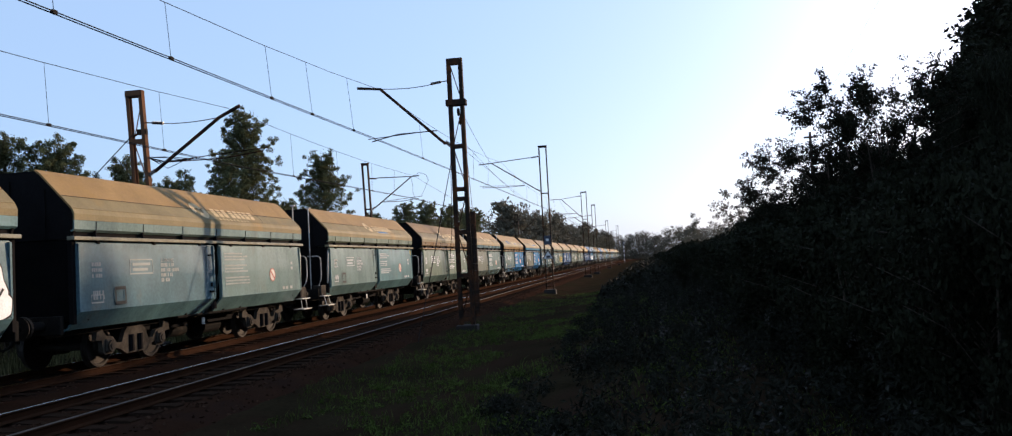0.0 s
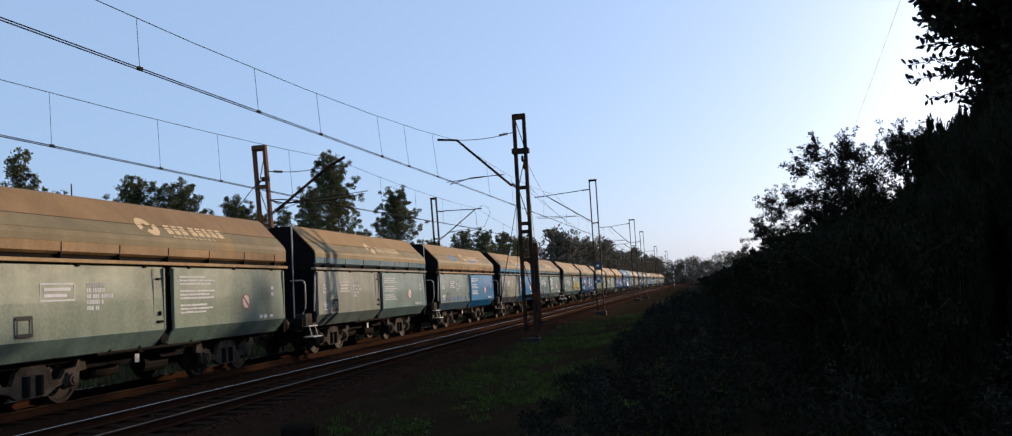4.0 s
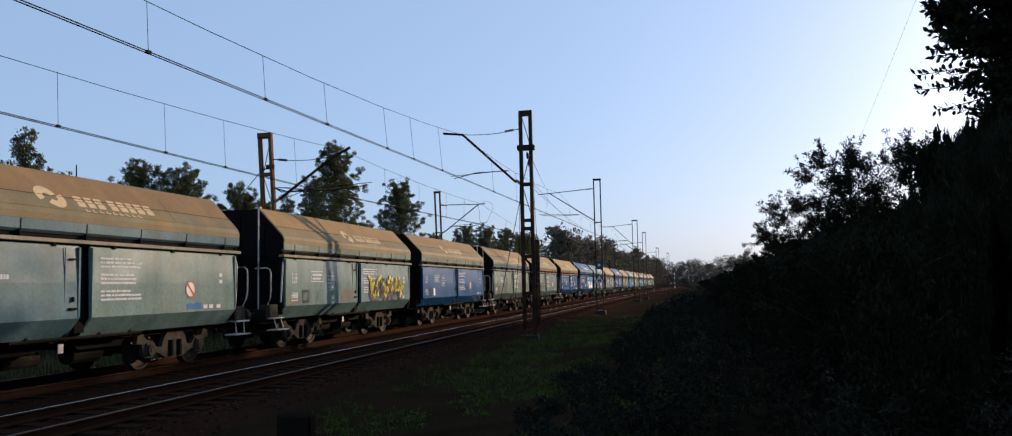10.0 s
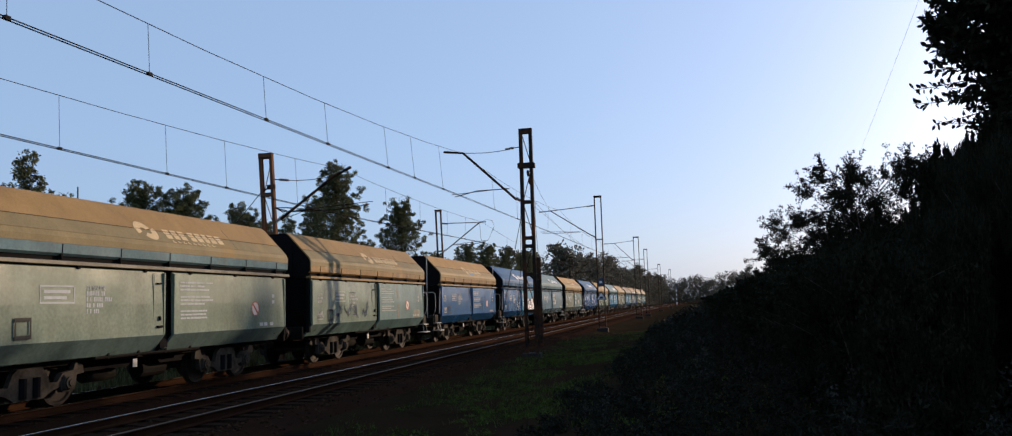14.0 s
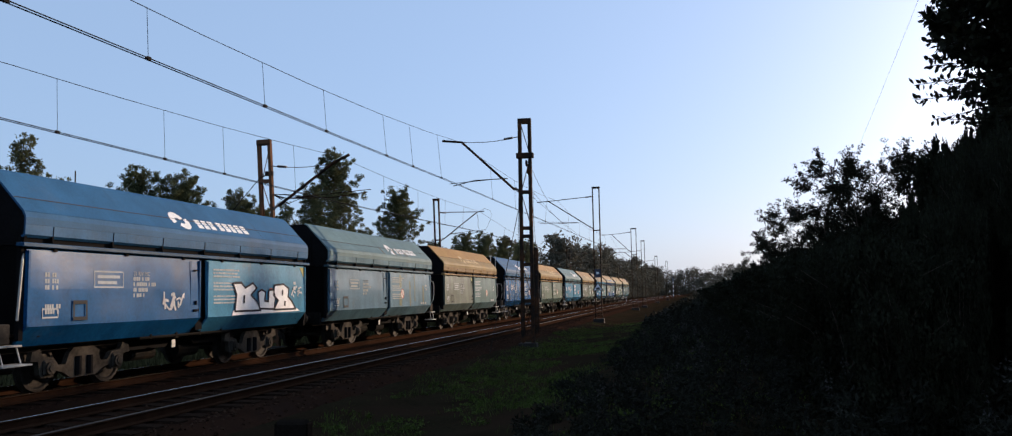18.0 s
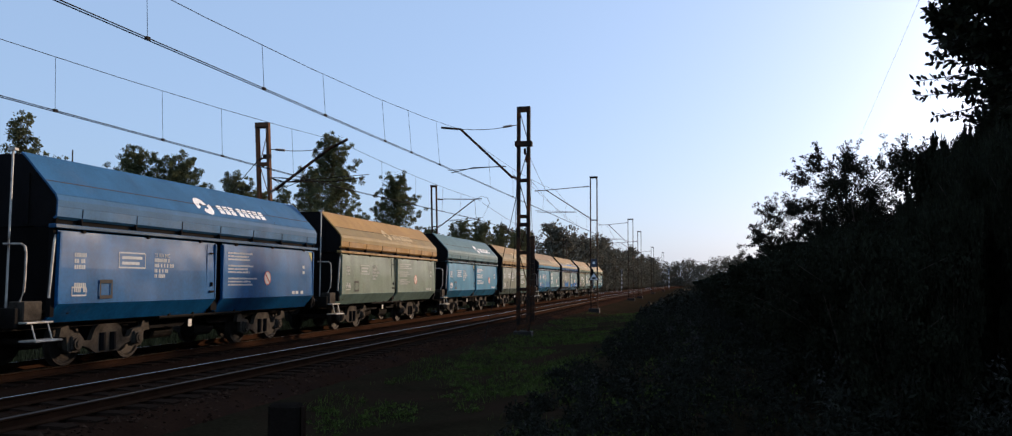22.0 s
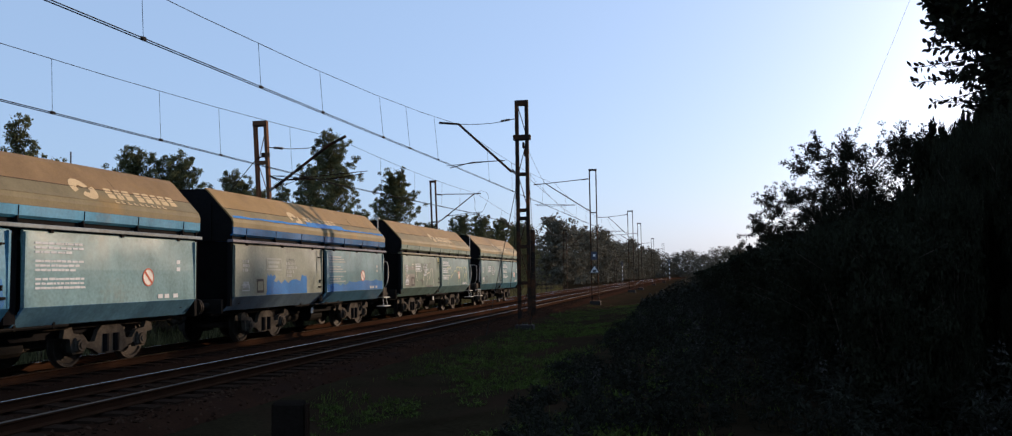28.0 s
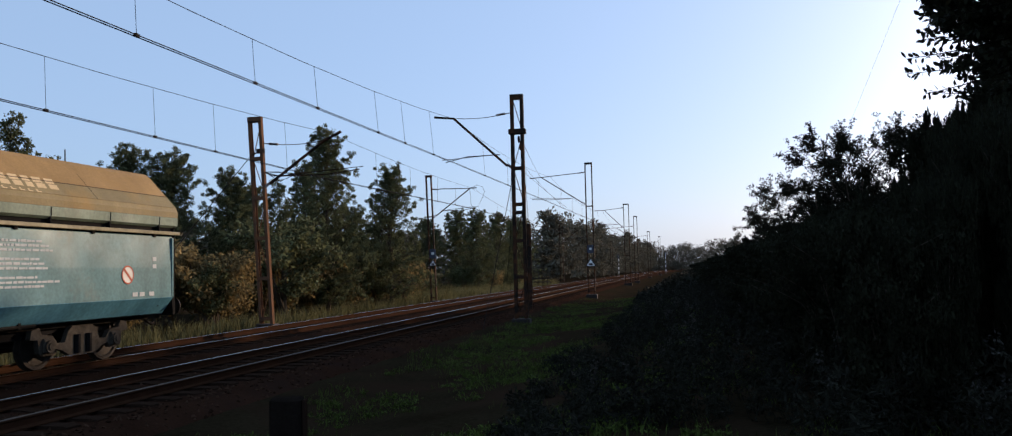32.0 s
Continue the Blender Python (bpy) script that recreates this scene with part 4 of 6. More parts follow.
repaint(6, "doorA", [(-1.6, -0.5, 1.33, 1.75), (-5.7, -4.9, 1.32, 1.6)], (0.16, 0.155, 0.125), 0.07)
repaint(9, "doorB", [(2.2, 2.42, 1.33, 2.5), (4.3, 5.2, 1.32, 1.62)], (0.21, 0.20, 0.15), 0.04)
repaint(17, "doorB", [(1.9, 2.1, 1.34, 2.6), (3.0, 3.12, 1.4, 2.66)], (0.22, 0.205, 0.15), 0.03)
repaint(5, "doorB", [(3.5, 4.15, 1.36, 1.50)], (0.02, 0.12, 0.30), 0.02)
graffiti(-2, "doorB", 2.6, 5.6, 1.32, 2.3, (0.80, 0.80, 0.80), (0.03, 0.03, 0.03), 4, 4)
block_letters(11, "doorB", 1.45, 4.95, 1.33, 2.16)
graffiti(11, "doorB", 4.75, 5.55, 1.75, 2.15, (0.6, 0.6, 0.6), (0.62, 0.64, 0.66), 23, 2, True)
graffiti(11, "doorA", -1.75, -0.85, 1.45, 1.95, (0.6, 0.6, 0.6), (0.66, 0.68, 0.70), 29, 3, True)
graffiti(6, "doorB", 0.9, 4.6, 1.33, 2.05, (0.085, 0.080, 0.105), (0.085, 0.080, 0.105), 9, 6)
graffiti(6, "doorB", 0.9, 4.8, 1.36, 2.3, (0.45, 0.36, 0.05), (0.66, 0.56, 0.08), 12, 6, True, 2.3, 0.03)
graffiti(6, "doorB", 1.4, 4.6, 1.45, 2.2, (0.45, 0.36, 0.05), (0.03, 0.03, 0.04), 13, 5, True, 0.8, 0.05)
sprayed_lines(20, "doorB", 0.17, 5.74, [[(0.2, 0.02), (0.22, 0.37), (0.19, 0.63), (0.31, 0.65), (0.31, 0.35)], [(0.28, 0.26), (0.4, 0.45), (0.44, 0.53), (0.51, 0.53), (0.55, 0.43), (0.57, 0.26), (0.55, 0.03)], [(0.53, 0.46), (0.51, 0.65), (0.61, 0.67), (0.63, 0.41), (0.63, 0.02)], [(0.63, 0.66), (0.7, 0.65), (0.71, 0.52)], [(0.74, 0.02), (0.76, 0.61), (0.87, 0.62), (0.88, 0.03)], [(0.8, 0.27), (0.8, 0.4), (0.83, 0.4), (0.82, 0.27), (0.8, 0.27)]], (0.42, 0.44, 0.24))
sprayed_lines(20, "doorA", -5.80, -0.16, [[(0.08, 0.57), (0.08, 0.38), (0.11, 0.32), (0.15, 0.39)], [(0.24, 0.62), (0.24, 0.72), (0.29, 0.73)], [(0.33, 0.73), (0.33, 0.41), (0.36, 0.2)], [(0.52, 0.19), (0.53, 0.38), (0.56, 0.6)], [(0.6, 0.02), (0.62, 0.19), (0.64, 0.28), (0.62, 0.41), (0.66, 0.46), (0.7, 0.47), (0.71, 0.38), (0.68, 0.25)], [(0.72, 0.51), (0.75, 0.59), (0.78, 0.56), (0.79, 0.28), (0.81, 0.04)]], (0.52, 0.50, 0.42))
sprayed_lines(20, "doorA", -5.80, -0.16, [[(0.46, 0.74), (0.49, 0.71), (0.49, 0.47)], [(0.53, 0.44), (0.57, 0.66), (0.61, 0.76)], [(0.6, 0.02), (0.69, 0.02), (0.75, 0.02), (0.79, 0.02)], [(0.44, 0.21), (0.49, 0.22), (0.51, 0.07)], [(0.69, 0.6), (0.7, 0.78), (0.73, 0.77)]], (0.06, 0.055, 0.05), 0.028)
repaint(20, "doorA", [(-5.35, -4.1, 1.36, 2.25)], (0.21, 0.20, 0.175), 0.06)
graffiti(9, "doorA", -4.0, -1.0, 1.4, 2.1, (0.3, 0.3, 0.3), (0.05, 0.07, 0.10), 19, 4, True)
for n in (1, 4, 5, 9, 12, 16, 17, 20):
    for o in [o for o in WAGONS[n].children if o.get("slot") == "pole"]:
        bpy.data.objects.remove(o)


# ---- overhead line ----
def mast(name, x, y, z0, top, wide, arm, side=-1, lean=0.0, lacing=False, cap=False, label="", group="", arm_r=0.035, leg=0.05, tie_r=0.030, steel="mast"):
    """A mast of two steel channels with a bracket arm. side: the way towards its track."""
    m = empty(name)
    m.matrix_basis = pose(x, y, 0, 0, 0, heading(y))
    tagged(m, label, "catenary mast", group)

    def at(z, dx=0.0):
        return dx + lean * (z - z0) / (top - z0)
    for s in (-1, 1):
        bm = bmesh.new()
        o = s * wide / 2
        prism(bm, [(o - leg * s, -0.09), (o + leg * s, -0.09), (o + leg * s, 0.09), (o - leg * s, 0.09), (o - leg * s, 0.07), (o + (leg - 0.018) * s, 0.07), (o + (leg - 0.018) * s, -0.07), (o - leg * s, -0.07)], "z", z0, top)
        for v in bm.verts:
            v.co.x += at(v.co.z)
        part("channel", bm, steel, m)
    k = max(3, int((top - z0) / (1.5 if lacing else 3.2)))
    half = 0.07 if cap else 0.035
    for i in range(k + 1):
        z = z0 + 0.5 + (top - z0 - 0.6) * i / k
        bm = bmesh.new()
        for yy in (-0.098, 0.098):
            box(bm, at(z) - wide / 2 - 0.04, at(z) + wide / 2 + 0.04, yy - 0.006, yy + 0.006, z - half, z + half)
        part("batten", bm, steel, m)
        if lacing and i < k:
            bm = bmesh.new()
            z2 = z0 + 0.5 + (top - z0 - 0.6) * (i + 1) / k
            s = 1 if i % 2 else -1
            tube(bm, [(at(z, s * wide / 2), 0.098, z), (at(z2, -s * wide / 2), 0.098, z2)], 0.018, 5)
            part("lacing_bar", bm, steel, m)
    bm = bmesh.new()
    box(bm, at(top) - wide / 2 - 0.06, at(top) + wide / 2 + 0.06, -0.10, 0.10, top - (0.22 if cap else 0.06), top)
    part("cap", bm, "mast", m)
    bm = bmesh.new()
    box(bm, -wide / 2 - 0.16, wide / 2 + 0.16, -0.25, 0.25, z0 - 0.5, z0 + 0.30, bevel=0.03)
    part("footing", bm, "concrete", m, "weathered concrete footing")
    # arm: (tip_dx, tip_z, knee_dx, knee_z, foot_z, tie_z, reg_dx, reg_z, reg_root_dx, reg_root_z), offsets from the mast towards the track
    tip, tipz, knee, kneez, footz, tiez, reg, regz, root, rootz = arm
    f = at(footz, side * wide / 2)
    bm = bmesh.new()
    tube(bm, [(side * tip, 0, tipz), (side * knee, 0, kneez), (f + side * 0.25, 0, footz + 0.14)], arm_r, 8)
    a = part("bracket_arm", bm, "mast", m)
    bm = bmesh.new()
    d = Vector((side * knee - f, 0, kneez - footz)).normalized()
    for i in range(5):
        p = Vector((f, 0, footz)) + d * (0.05 + 0.06 * i)
        tube(bm, [p, p + d * 0.03], 0.065, 8)
    part("insulator", bm, "insulator", a, "brown ribbed insulator")
    tx = at(tiez, side * wide / 2)
    bm = bmesh.new()
    kx = side * knee
    mid = [(tx + (kx - tx) * q, 0, tiez + (kneez - tiez) * q - (0.10 if tie_r < 0.02 else 0.0) * math.sin(math.pi * q)) for q in (0.2, 0.4, 0.6, 0.8, 1.0)]
    tube(bm, mid, tie_r, 6)
    part("tie_rod", bm, "mast", m)
    bm = bmesh.new()
    for i in range(5):
        q = (0.12 if tie_r < 0.02 else 0.03) + 0.030 * i
        tube(bm, [(tx + (kx - tx) * q, 0, tiez - 0.3 * q), (tx + (kx - tx) * (q + 0.024), 0, tiez - 0.3 * q)], 0.05, 8)
    tube(bm, [(tx, 0, tiez), (tx + (kx - tx) * 0.2, 0, tiez - 0.06)], 0.02, 5)
    part("insulator", bm, "insulator", m, "brown ribbed insulator")
    bm = bmesh.new()
    tube(bm, [(side * root, 0, rootz), (side * (reg + 0.4 * (root - reg)), 0, rootz - 0.02), (side * reg, 0, regz)], 0.020, 6)
    tube(bm, [(side * (root + 0.1), 0, rootz + 0.02), (side * (reg + 0.15), 0, regz + 0.10)], 0.014, 5)
    part("registration_arm", bm, "mast", m)
    return m


RIGHT, LEFT = "masts beside the near track", "masts beside the far track"
m1 = mast("catenary_mast", -6.32, 34.3, -0.55, 9.08, 0.42, (3.58, 8.32, 2.73, 8.22, 5.95, 8.33, 3.12, 6.36, 0.75, 6.58), lacing=True, cap=True, arm_r=0.05, leg=0.068, tie_r=0.014,
          label="dark laced steel mast with tensioning gear and bracket arm", group=RIGHT)
bm = bmesh.new()
box(bm, -0.36, 0.36, -0.14, 0.14, 7.40, 7.62, bevel=0.02)
part("clamp", bm, "mast", m1, "heavy clamp round the mast")
for i in range(16):
    bar("weight", [(0.385, 0.0, 0.05 + i * 0.225), (0.385, 0.0, 0.05 + i * 0.225 + 0.219)], 0.095, "mast", m1, "round cast-iron tensioning weight", n=14)
bar("weight_cable", [(0.385, 0, 3.64), (0.30, 0, 5.2), (0.12, 0, 7.0)], 0.009, "wire", m1, n=5)
bar("weight_cable", [(-0.27, 0.12, 7.4), (-0.40, 0.12, 3.2), (-0.62, 0.12, 1.2)], 0.010, "wire", m1, n=5)
for z, x in ((7.18, 0.06), (6.86, 0.12)):
    bm = bmesh.new()
    lathe(bm, [(0.10, -0.03), (0.14, -0.03), (0.14, 0.03), (0.10, 0.03)], 16, (x, 0.0, z))
    part("pulley", bm, "mast", m1)
bm = bmesh.new()
box(bm, -0.28, 0.28, -0.11, 0.11, 4.05, 4.20, bevel=0.015)
part("weight_guide", bm, "mast", m1)
for z, far in ((7.25, (-9.70, 62.0, 8.58)), (6.15, (-9.30, 74.0, 6.95)), (5.9, (-9.36, 84.0, 7.0))):
    a, b = Vector((-6.18, 34.35, z)), Vector(far)
    tagged(bar("anchor_wire", [a.lerp(b, k / 8) - Vector((0, 0, 0.5 * k / 8 * (1 - k / 8))) for k in range(9)], 0.009, "wire", n=4), "thin tensioning wire from the weighted mast to the overhead line", "wire", "tensioning wires")
m2 = mast("catenary_mast", -6.15, 62.0, -0.45, 9.56, 0.48, (4.42, 8.56, 3.55, 8.61, 6.45, 8.85, 4.25, 6.98, 1.3, 6.93), 
          leg=0.036, label="slim two-legged steel mast with a warning triangle", group=RIGHT)
m3 = mast("catenary_mast", -5.80, 103.4, -0.45, 9.5, 0.60, (3.9, 8.76, 2.66, 8.79, 6.58, 9.03, 3.55, 7.08, 0.9, 7.0), leg=0.036, label="slim two-legged steel mast", group=RIGHT)
m4 = mast("catenary_mast", -5.45, 119.0, -0.45, 8.9, 0.45, (3.4, 7.3, 2.6, 7.3, 5.6, 7.5, 3.3, 6.0, 0.8, 6.1), leg=0.036, label="dark steel mast beside the track", group=RIGHT)
m5 = mast("catenary_mast", -5.1, 165.0, -0.45, 8.6, 0.45, (3.4, 7.6, 2.6, 7.6, 5.8, 7.8, 3.3, 6.1, 0.8, 6.2), leg=0.036, label="distant steel mast beside the track", group=RIGHT)
m6 = mast("catenary_mast", -4.0, 212.0, -0.45, 9.2, 0.45, (3.4, 7.9, 2.6, 7.9, 6.0, 8.0, 3.3, 6.2, 0.8, 6.3), leg=0.036, label="distant steel mast beside the track", group=RIGHT)
l1 = mast("catenary_mast", -15.95, 31.0, -0.45, 8.14, 0.46, (3.17, 7.35, 2.45, 7.02, 5.28, 7.06, 3.93, 5.83, 0.5, 5.70), side=1, lean=-0.50, lacing=True, cap=True, arm_r=0.06, leg=0.06, tie_r=0.014, steel="sunlitmast",
          label="leaning rusty steel mast lit by the sun, with bracket arm", group=LEFT)
l2 = mast("catenary_mast", -15.82, 54.0, -0.45, 8.2, 0.34, (3.05, 7.23, 2.6, 7.21, 5.33, 7.27, 3.0, 5.9, 0.6, 5.8), side=1, lean=-0.25, 
          leg=0.036, label="slim two-legged steel mast with a warning triangle by the woods", group=LEFT)
l3 = mast("catenary_mast", -15.4, 115.0, -0.5, 8.0, 0.45, (3.0, 7.2, 2.5, 7.2, 5.4, 7.4, 2.9, 5.9, 0.6, 5.8), side=1, leg=0.036, label="distant slim mast before the woods", group=LEFT)
l4 = mast("catenary_mast", -14.2, 190.0, -0.5, 7.7, 0.45, (3.0, 7.0, 2.5, 7.0, 5.2, 7.2, 2.9, 5.8, 0.6, 5.7), side=1, leg=0.036, label="distant steel mast before the woods", group=LEFT)
bm = bmesh.new()
box(bm, -0.42, -0.10, -0.06, 0.06, 6.66, 6.84)
tube(bm, [(-0.62, 0, 6.6), (-0.36, 0, 6.72)], 0.03, 5)
part("side_bracket", bm, "mast", l1)
for k in range(7):
    rnd = random.Random(k)
    bar("jumper_cable", [(-0.1, 0, 5.9), (0.35 + 0.1 * rnd.random(), rnd.uniform(-0.3, 0.3), 5.5 + 0.5 * rnd.random()), (1.0 + 0.1 * k, 0.1, 5.75)], 0.012, "wire", l1, n=4)


bar("jumper_cable", [(2.70, 0, 7.22), (3.05, 0.1, 7.42), (3.40, 0.2, 7.30), (3.55, 0.2, 6.95), (3.35, 0.1, 6.45), (3.12, 0, 5.95)], 0.011, "wire", l2, n=5)
bar("jumper_cable", [(2.55, 0, 7.20), (2.62, 0.1, 6.70), (2.60, 0.1, 6.30), (2.75, 0, 5.90)], 0.011, "wire", l2, n=5)


def triangle_sign(host, z, r, blue=None):
    bm = bmesh.new()
    prism(bm, [(r, z - 0.5 * r), (0, z + r), (-r, z - 0.5 * r)], "y", -0.15, -0.14)
    part("warning_triangle", bm, "sign_black", host, "triangular sign with a dark rim")
    bm = bmesh.new()
    q = 0.72
    prism(bm, [(q * r, z - 0.42 * r), (0, z + q * r), (-q * r, z - 0.42 * r)], "y", -0.156, -0.151)
    face = part("sign_face", bm, "sign_white", host)
    bm = bmesh.new()
    prism(bm, [(0.35 * r, z - 0.32 * r), (0.30 * r, z + 0.05 * r), (-0.30 * r, z + 0.05 * r), (-0.35 * r, z - 0.32 * r)], "y", -0.162, -0.157)
    part("pictogram", bm, "sign_black", host)
    if blue:
        bm = bmesh.new()
        prism(bm, [(-0.22, blue - 0.3), (0.22, blue - 0.3), (0.22, blue + 0.3), (-0.22, blue + 0.3)], "y", -0.15, -0.14)
        part("blue_plate", bm, "sign_blue", host, "small blue and white plate")
        bm = bmesh.new()
        prism(bm, [(-0.09, blue - 0.06), (0.09, blue - 0.06), (0.09, blue + 0.10), (-0.09, blue + 0.10)], "y", -0.156, -0.151)
        part("plate_mark", bm, "sign_white", host)


triangle_sign(m2, 2.1, 0.42, 3.15)
triangle_sign(l2, 2.3, 0.30, 2.95)

# wires
ROW_R = [(-24, 5.50, 8.25), (34.3, 6.28, 8.24), (62.0, 6.75, 8.62), (103.4, 6.95, 8.75), (165.0, 6.2, 7.9), (212.0, 6.2, 7.9), (280.0, 6.2, 7.9)]
ROW_L = [(-22, 5.33, 7.35), (31.0, 5.42, 7.30), (54.0, 5.90, 7.25), (115.0, 5.9, 7.25), (190.0, 5.8, 7.1), (270.0, 5.8, 7.1)]


def overhead(name, centre, row, sag, stagger, gaps, label):
    c = empty(name)
    tagged(c, label, "overhead wire")
    contact, messenger = [], []
    for i, ((y0, c0, s0), (y1, c1, s1)) in enumerate(zip(row, row[1:])):
        span = y1 - y0
        for k in range(12 if i < len(row) - 2 else 13):
            q = k / 12
            y = y0 + span * q
            x = centre + bend(y) + stagger * (1 - 2 * q) * (1 if i % 2 else -1)
            contact.append(Vector((x, y, c0 + (c1 - c0) * q)))
            messenger.append(Vector((centre + bend(y), y, s0 + (s1 - s0) * q - 4 * sag * (span / 58) ** 2 * q * (1 - q))))
    for dx in (-0.022, 0.022):
        bar("contact_wire", [p + Vector((dx, 0, 0.02 if dx > 0 else 0)) for p in contact], 0.011, "wire", c, n=5)
    bar("messenger_wire", messenger, 0.0085, "wire", c, n=5)

    def height(line, y):
        for p, q in zip(line, line[1:]):
            if p.y <= y <= q.y:
                return p.lerp(q, (y - p.y) / (q.y - p.y))
    for y in gaps:
        a, b = height(contact, y), height(messenger, y)
        bar("dropper", [a, b], 0.006, "wire", c, n=4)
        bm = bmesh.new()
        box(bm, a.x - 0.03, a.x + 0.03, y - 0.05, y + 0.05, a.z - 0.01, a.z + 0.05)
        part("clip", bm, "wire", c)


overhead("overhead_line_near", NEAR, ROW_R, 1.40, 0.18, [-14, -8, -3, 2, 6, 9.8, 13.0, 17.2, 20.5, 25.0, 27.6, 31, 40, 46, 52, 57, 68, 75, 82, 90, 97], "pair of contact wires hung from a sagging messenger wire")
overhead("overhead_line_far", FAR, ROW_L, 1.05, 0.12, [-14, -8, -3, 2, 6, 10.5, 15.65, 19.5, 22.4, 27, 36, 41, 46, 50, 62, 70, 78, 86, 94, 104], "contact wires over the far track hung from a messenger wire")


# ---- small things along the line ----
def stay(name, a, b, r, host_label, category="stay wire"):
    ob = bar(name, [a, ((Vector(a) + Vector(b)) / 2), b], r, "wire", None, n=5)
    tagged(ob, host_label, category)


stay("stay_wire", (-6.45, 34.2, 6.0), (-6.9, 29.6, -0.5), 0.014, "thin dark stay wire from the laced mast to the ground")
stay("stay_wire", (-16.45, 30.9, 6.7), (-17.3, 22.5, -0.4), 0.016, "pale stay wire from the leaning mast to the ground")


def utility_line():
    """A light cable on two wooden poles, behind the bushes and behind the camera."""
    spots = [(12.9, 70.0), (2.5, -10.0)]
    for x, y in spots:
        g = ground_z(x, y)
        t = empty("utility_pole")
        t.matrix_basis = pose(x, y, g)
        bar("pole", [(0, 0, -0.5), (0, 0, 10.2 - g)], 0.13, "bark", t, r_end=0.09)
        bm = bmesh.new()
        box(bm, -0.45, 0.45, -0.06, 0.06, 9.75 - g, 9.88 - g)
        part("crossarm", bm, "bark", t)
        tagged(t, "plain wooden utility pole carrying a thin cable", "utility pole", "poles of the cable line")
    for dx in (-0.4,):
        (x0, y0), (x1, y1) = spots
        pts = [(x0 + dx + (x1 - x0) * q, y0 + (y1 - y0) * q, 9.9 - 1.2 * 4 * q * (1 - q) * 0.25) for q in [k / 16 for k in range(17)]]
        tagged(bar("aerial_cable", pts, 0.0042, "wire", n=4), "thin dark cable slung between wooden poles", "cable")


utility_line()


def bird():
    t = empty("bird")
    bm = bmesh.new()
    tube(bm, [(-0.13, 0, 0), (-0.06, 0, 0.01), (0.04, 0, 0.01), (0.12, 0, 0.015)], 0.035, 8, 0.015)
    part("body", bm, "sign_black", t)
    for s in (-1, 1):
        bm = bmesh.new()
        prism(bm, [(-0.05, 0.02 * s), (0.06, 0.02 * s), (0.03, 0.16 * s), (-0.07, 0.26 * s), (-0.06, 0.14 * s)], "z", 0.018, 0.026)
        part("wing", bm, "sign_black", t)
    bm = bmesh.new()
    prism(bm, [(-0.20, -0.03), (-0.20, 0.03), (-0.11, 0.012), (-0.11, -0.012)], "z", 0.0, 0.008)
    part("tail", bm, "sign_black", t)
    for o in t.children:
        o.data.transform(Matrix.Scale(0.42, 4))
    return tagged(t, "small dark bird flying across the sky", "bird")


BIRD = bird()


def marker_post():
    t = empty("marker_post")
    t.matrix_basis = pose(-4.30, 8.8, -0.35, 0, 0, 12)
    bm = bmesh.new()
    box(bm, -0.175, 0.175, -0.11, 0.11, -0.3, 0.75, bevel=0.03)
    bmesh.ops.subdivide_edges(bm, edges=bm.edges[:], cuts=2, use_grid_fill=True)
    for v in bm.verts:
        v.co += noise.noise_vector(v.co * 5) * 0.012
    part("shaft", bm, "darkrough", t)
    bm = bmesh.new()
    box(bm, 0.185, 0.215, -0.06, 0.06, -0.3, 0.72)
    part("edge_strip", bm, "sleeper", t, "paler strip along one side")
    tagged(t, "squat dark weathered concrete post standing in the weeds", "post")


marker_post()


def signal(x, y, h):
    t = empty("signal_post")
    t.matrix_basis = pose(x, y, ground_z(x, y), 0, 0, heading(y))
    for i in range(8):
        bm = bmesh.new()
        tube(bm, [(0, 0, h * 0.8 * i / 8), (0, 0, h * 0.8 * (i + 1) / 8)], 0.11, 8)
        part("post_band", bm, "sign_white" if i % 2 else "sign_black", t, "white painted band" if i % 2 else "black painted band")
    bm = bmesh.new()
    box(bm, -0.32, 0.32, -0.10, 0.10, h * 0.78, h, bevel=0.05)
    head = part("signal_head", bm, "sign_black", t)
    for i in range(3):
        bm = bmesh.new()
        lathe(bm, [(0.0, 0.0), (0.09, 0.0), (0.09, 0.03), (0.0, 0.03)], 10)
        bmesh.ops.rotate(bm, cent=(0, 0, 0), matrix=Matrix.Rotation(radians(90), 3, "Z"), verts=bm.verts)
        bmesh.ops.translate(bm, vec=(0, -0.14, h * (0.83 + 0.06 * i)), verts=bm.verts)
        part("lens", bm, "sign_white", head)
    tagged(t, "distant banded signal post beside the line", "signal")


signal(-15.2, 228.0, 5.6)
signal(-3.2, 262.0, 6.5)


def crossing_fence():
    t = empty("barrier")
    t.matrix_basis = pose(-17.0, 106.0, ground_z(-17.0, 106.0), 0, 0, 10)
    for x in (-0.9, -0.3, 0.3, 0.9):
        bm = bmesh.new()
        box(bm, x - 0.06, x + 0.06, -0.06, 0.06, -0.2, 1.15)
        part("post", bm, "bogie", t)
    for z in (0.55, 1.0):
        bm = bmesh.new()
        box(bm, -1.3, 1.3, -0.085, -0.062, z - 0.08, z + 0.08)
        part("rail_board", bm, "bogie", t)
    tagged(t, "short low fence of dull boards beside the far track", "fence")


crossing_fence()


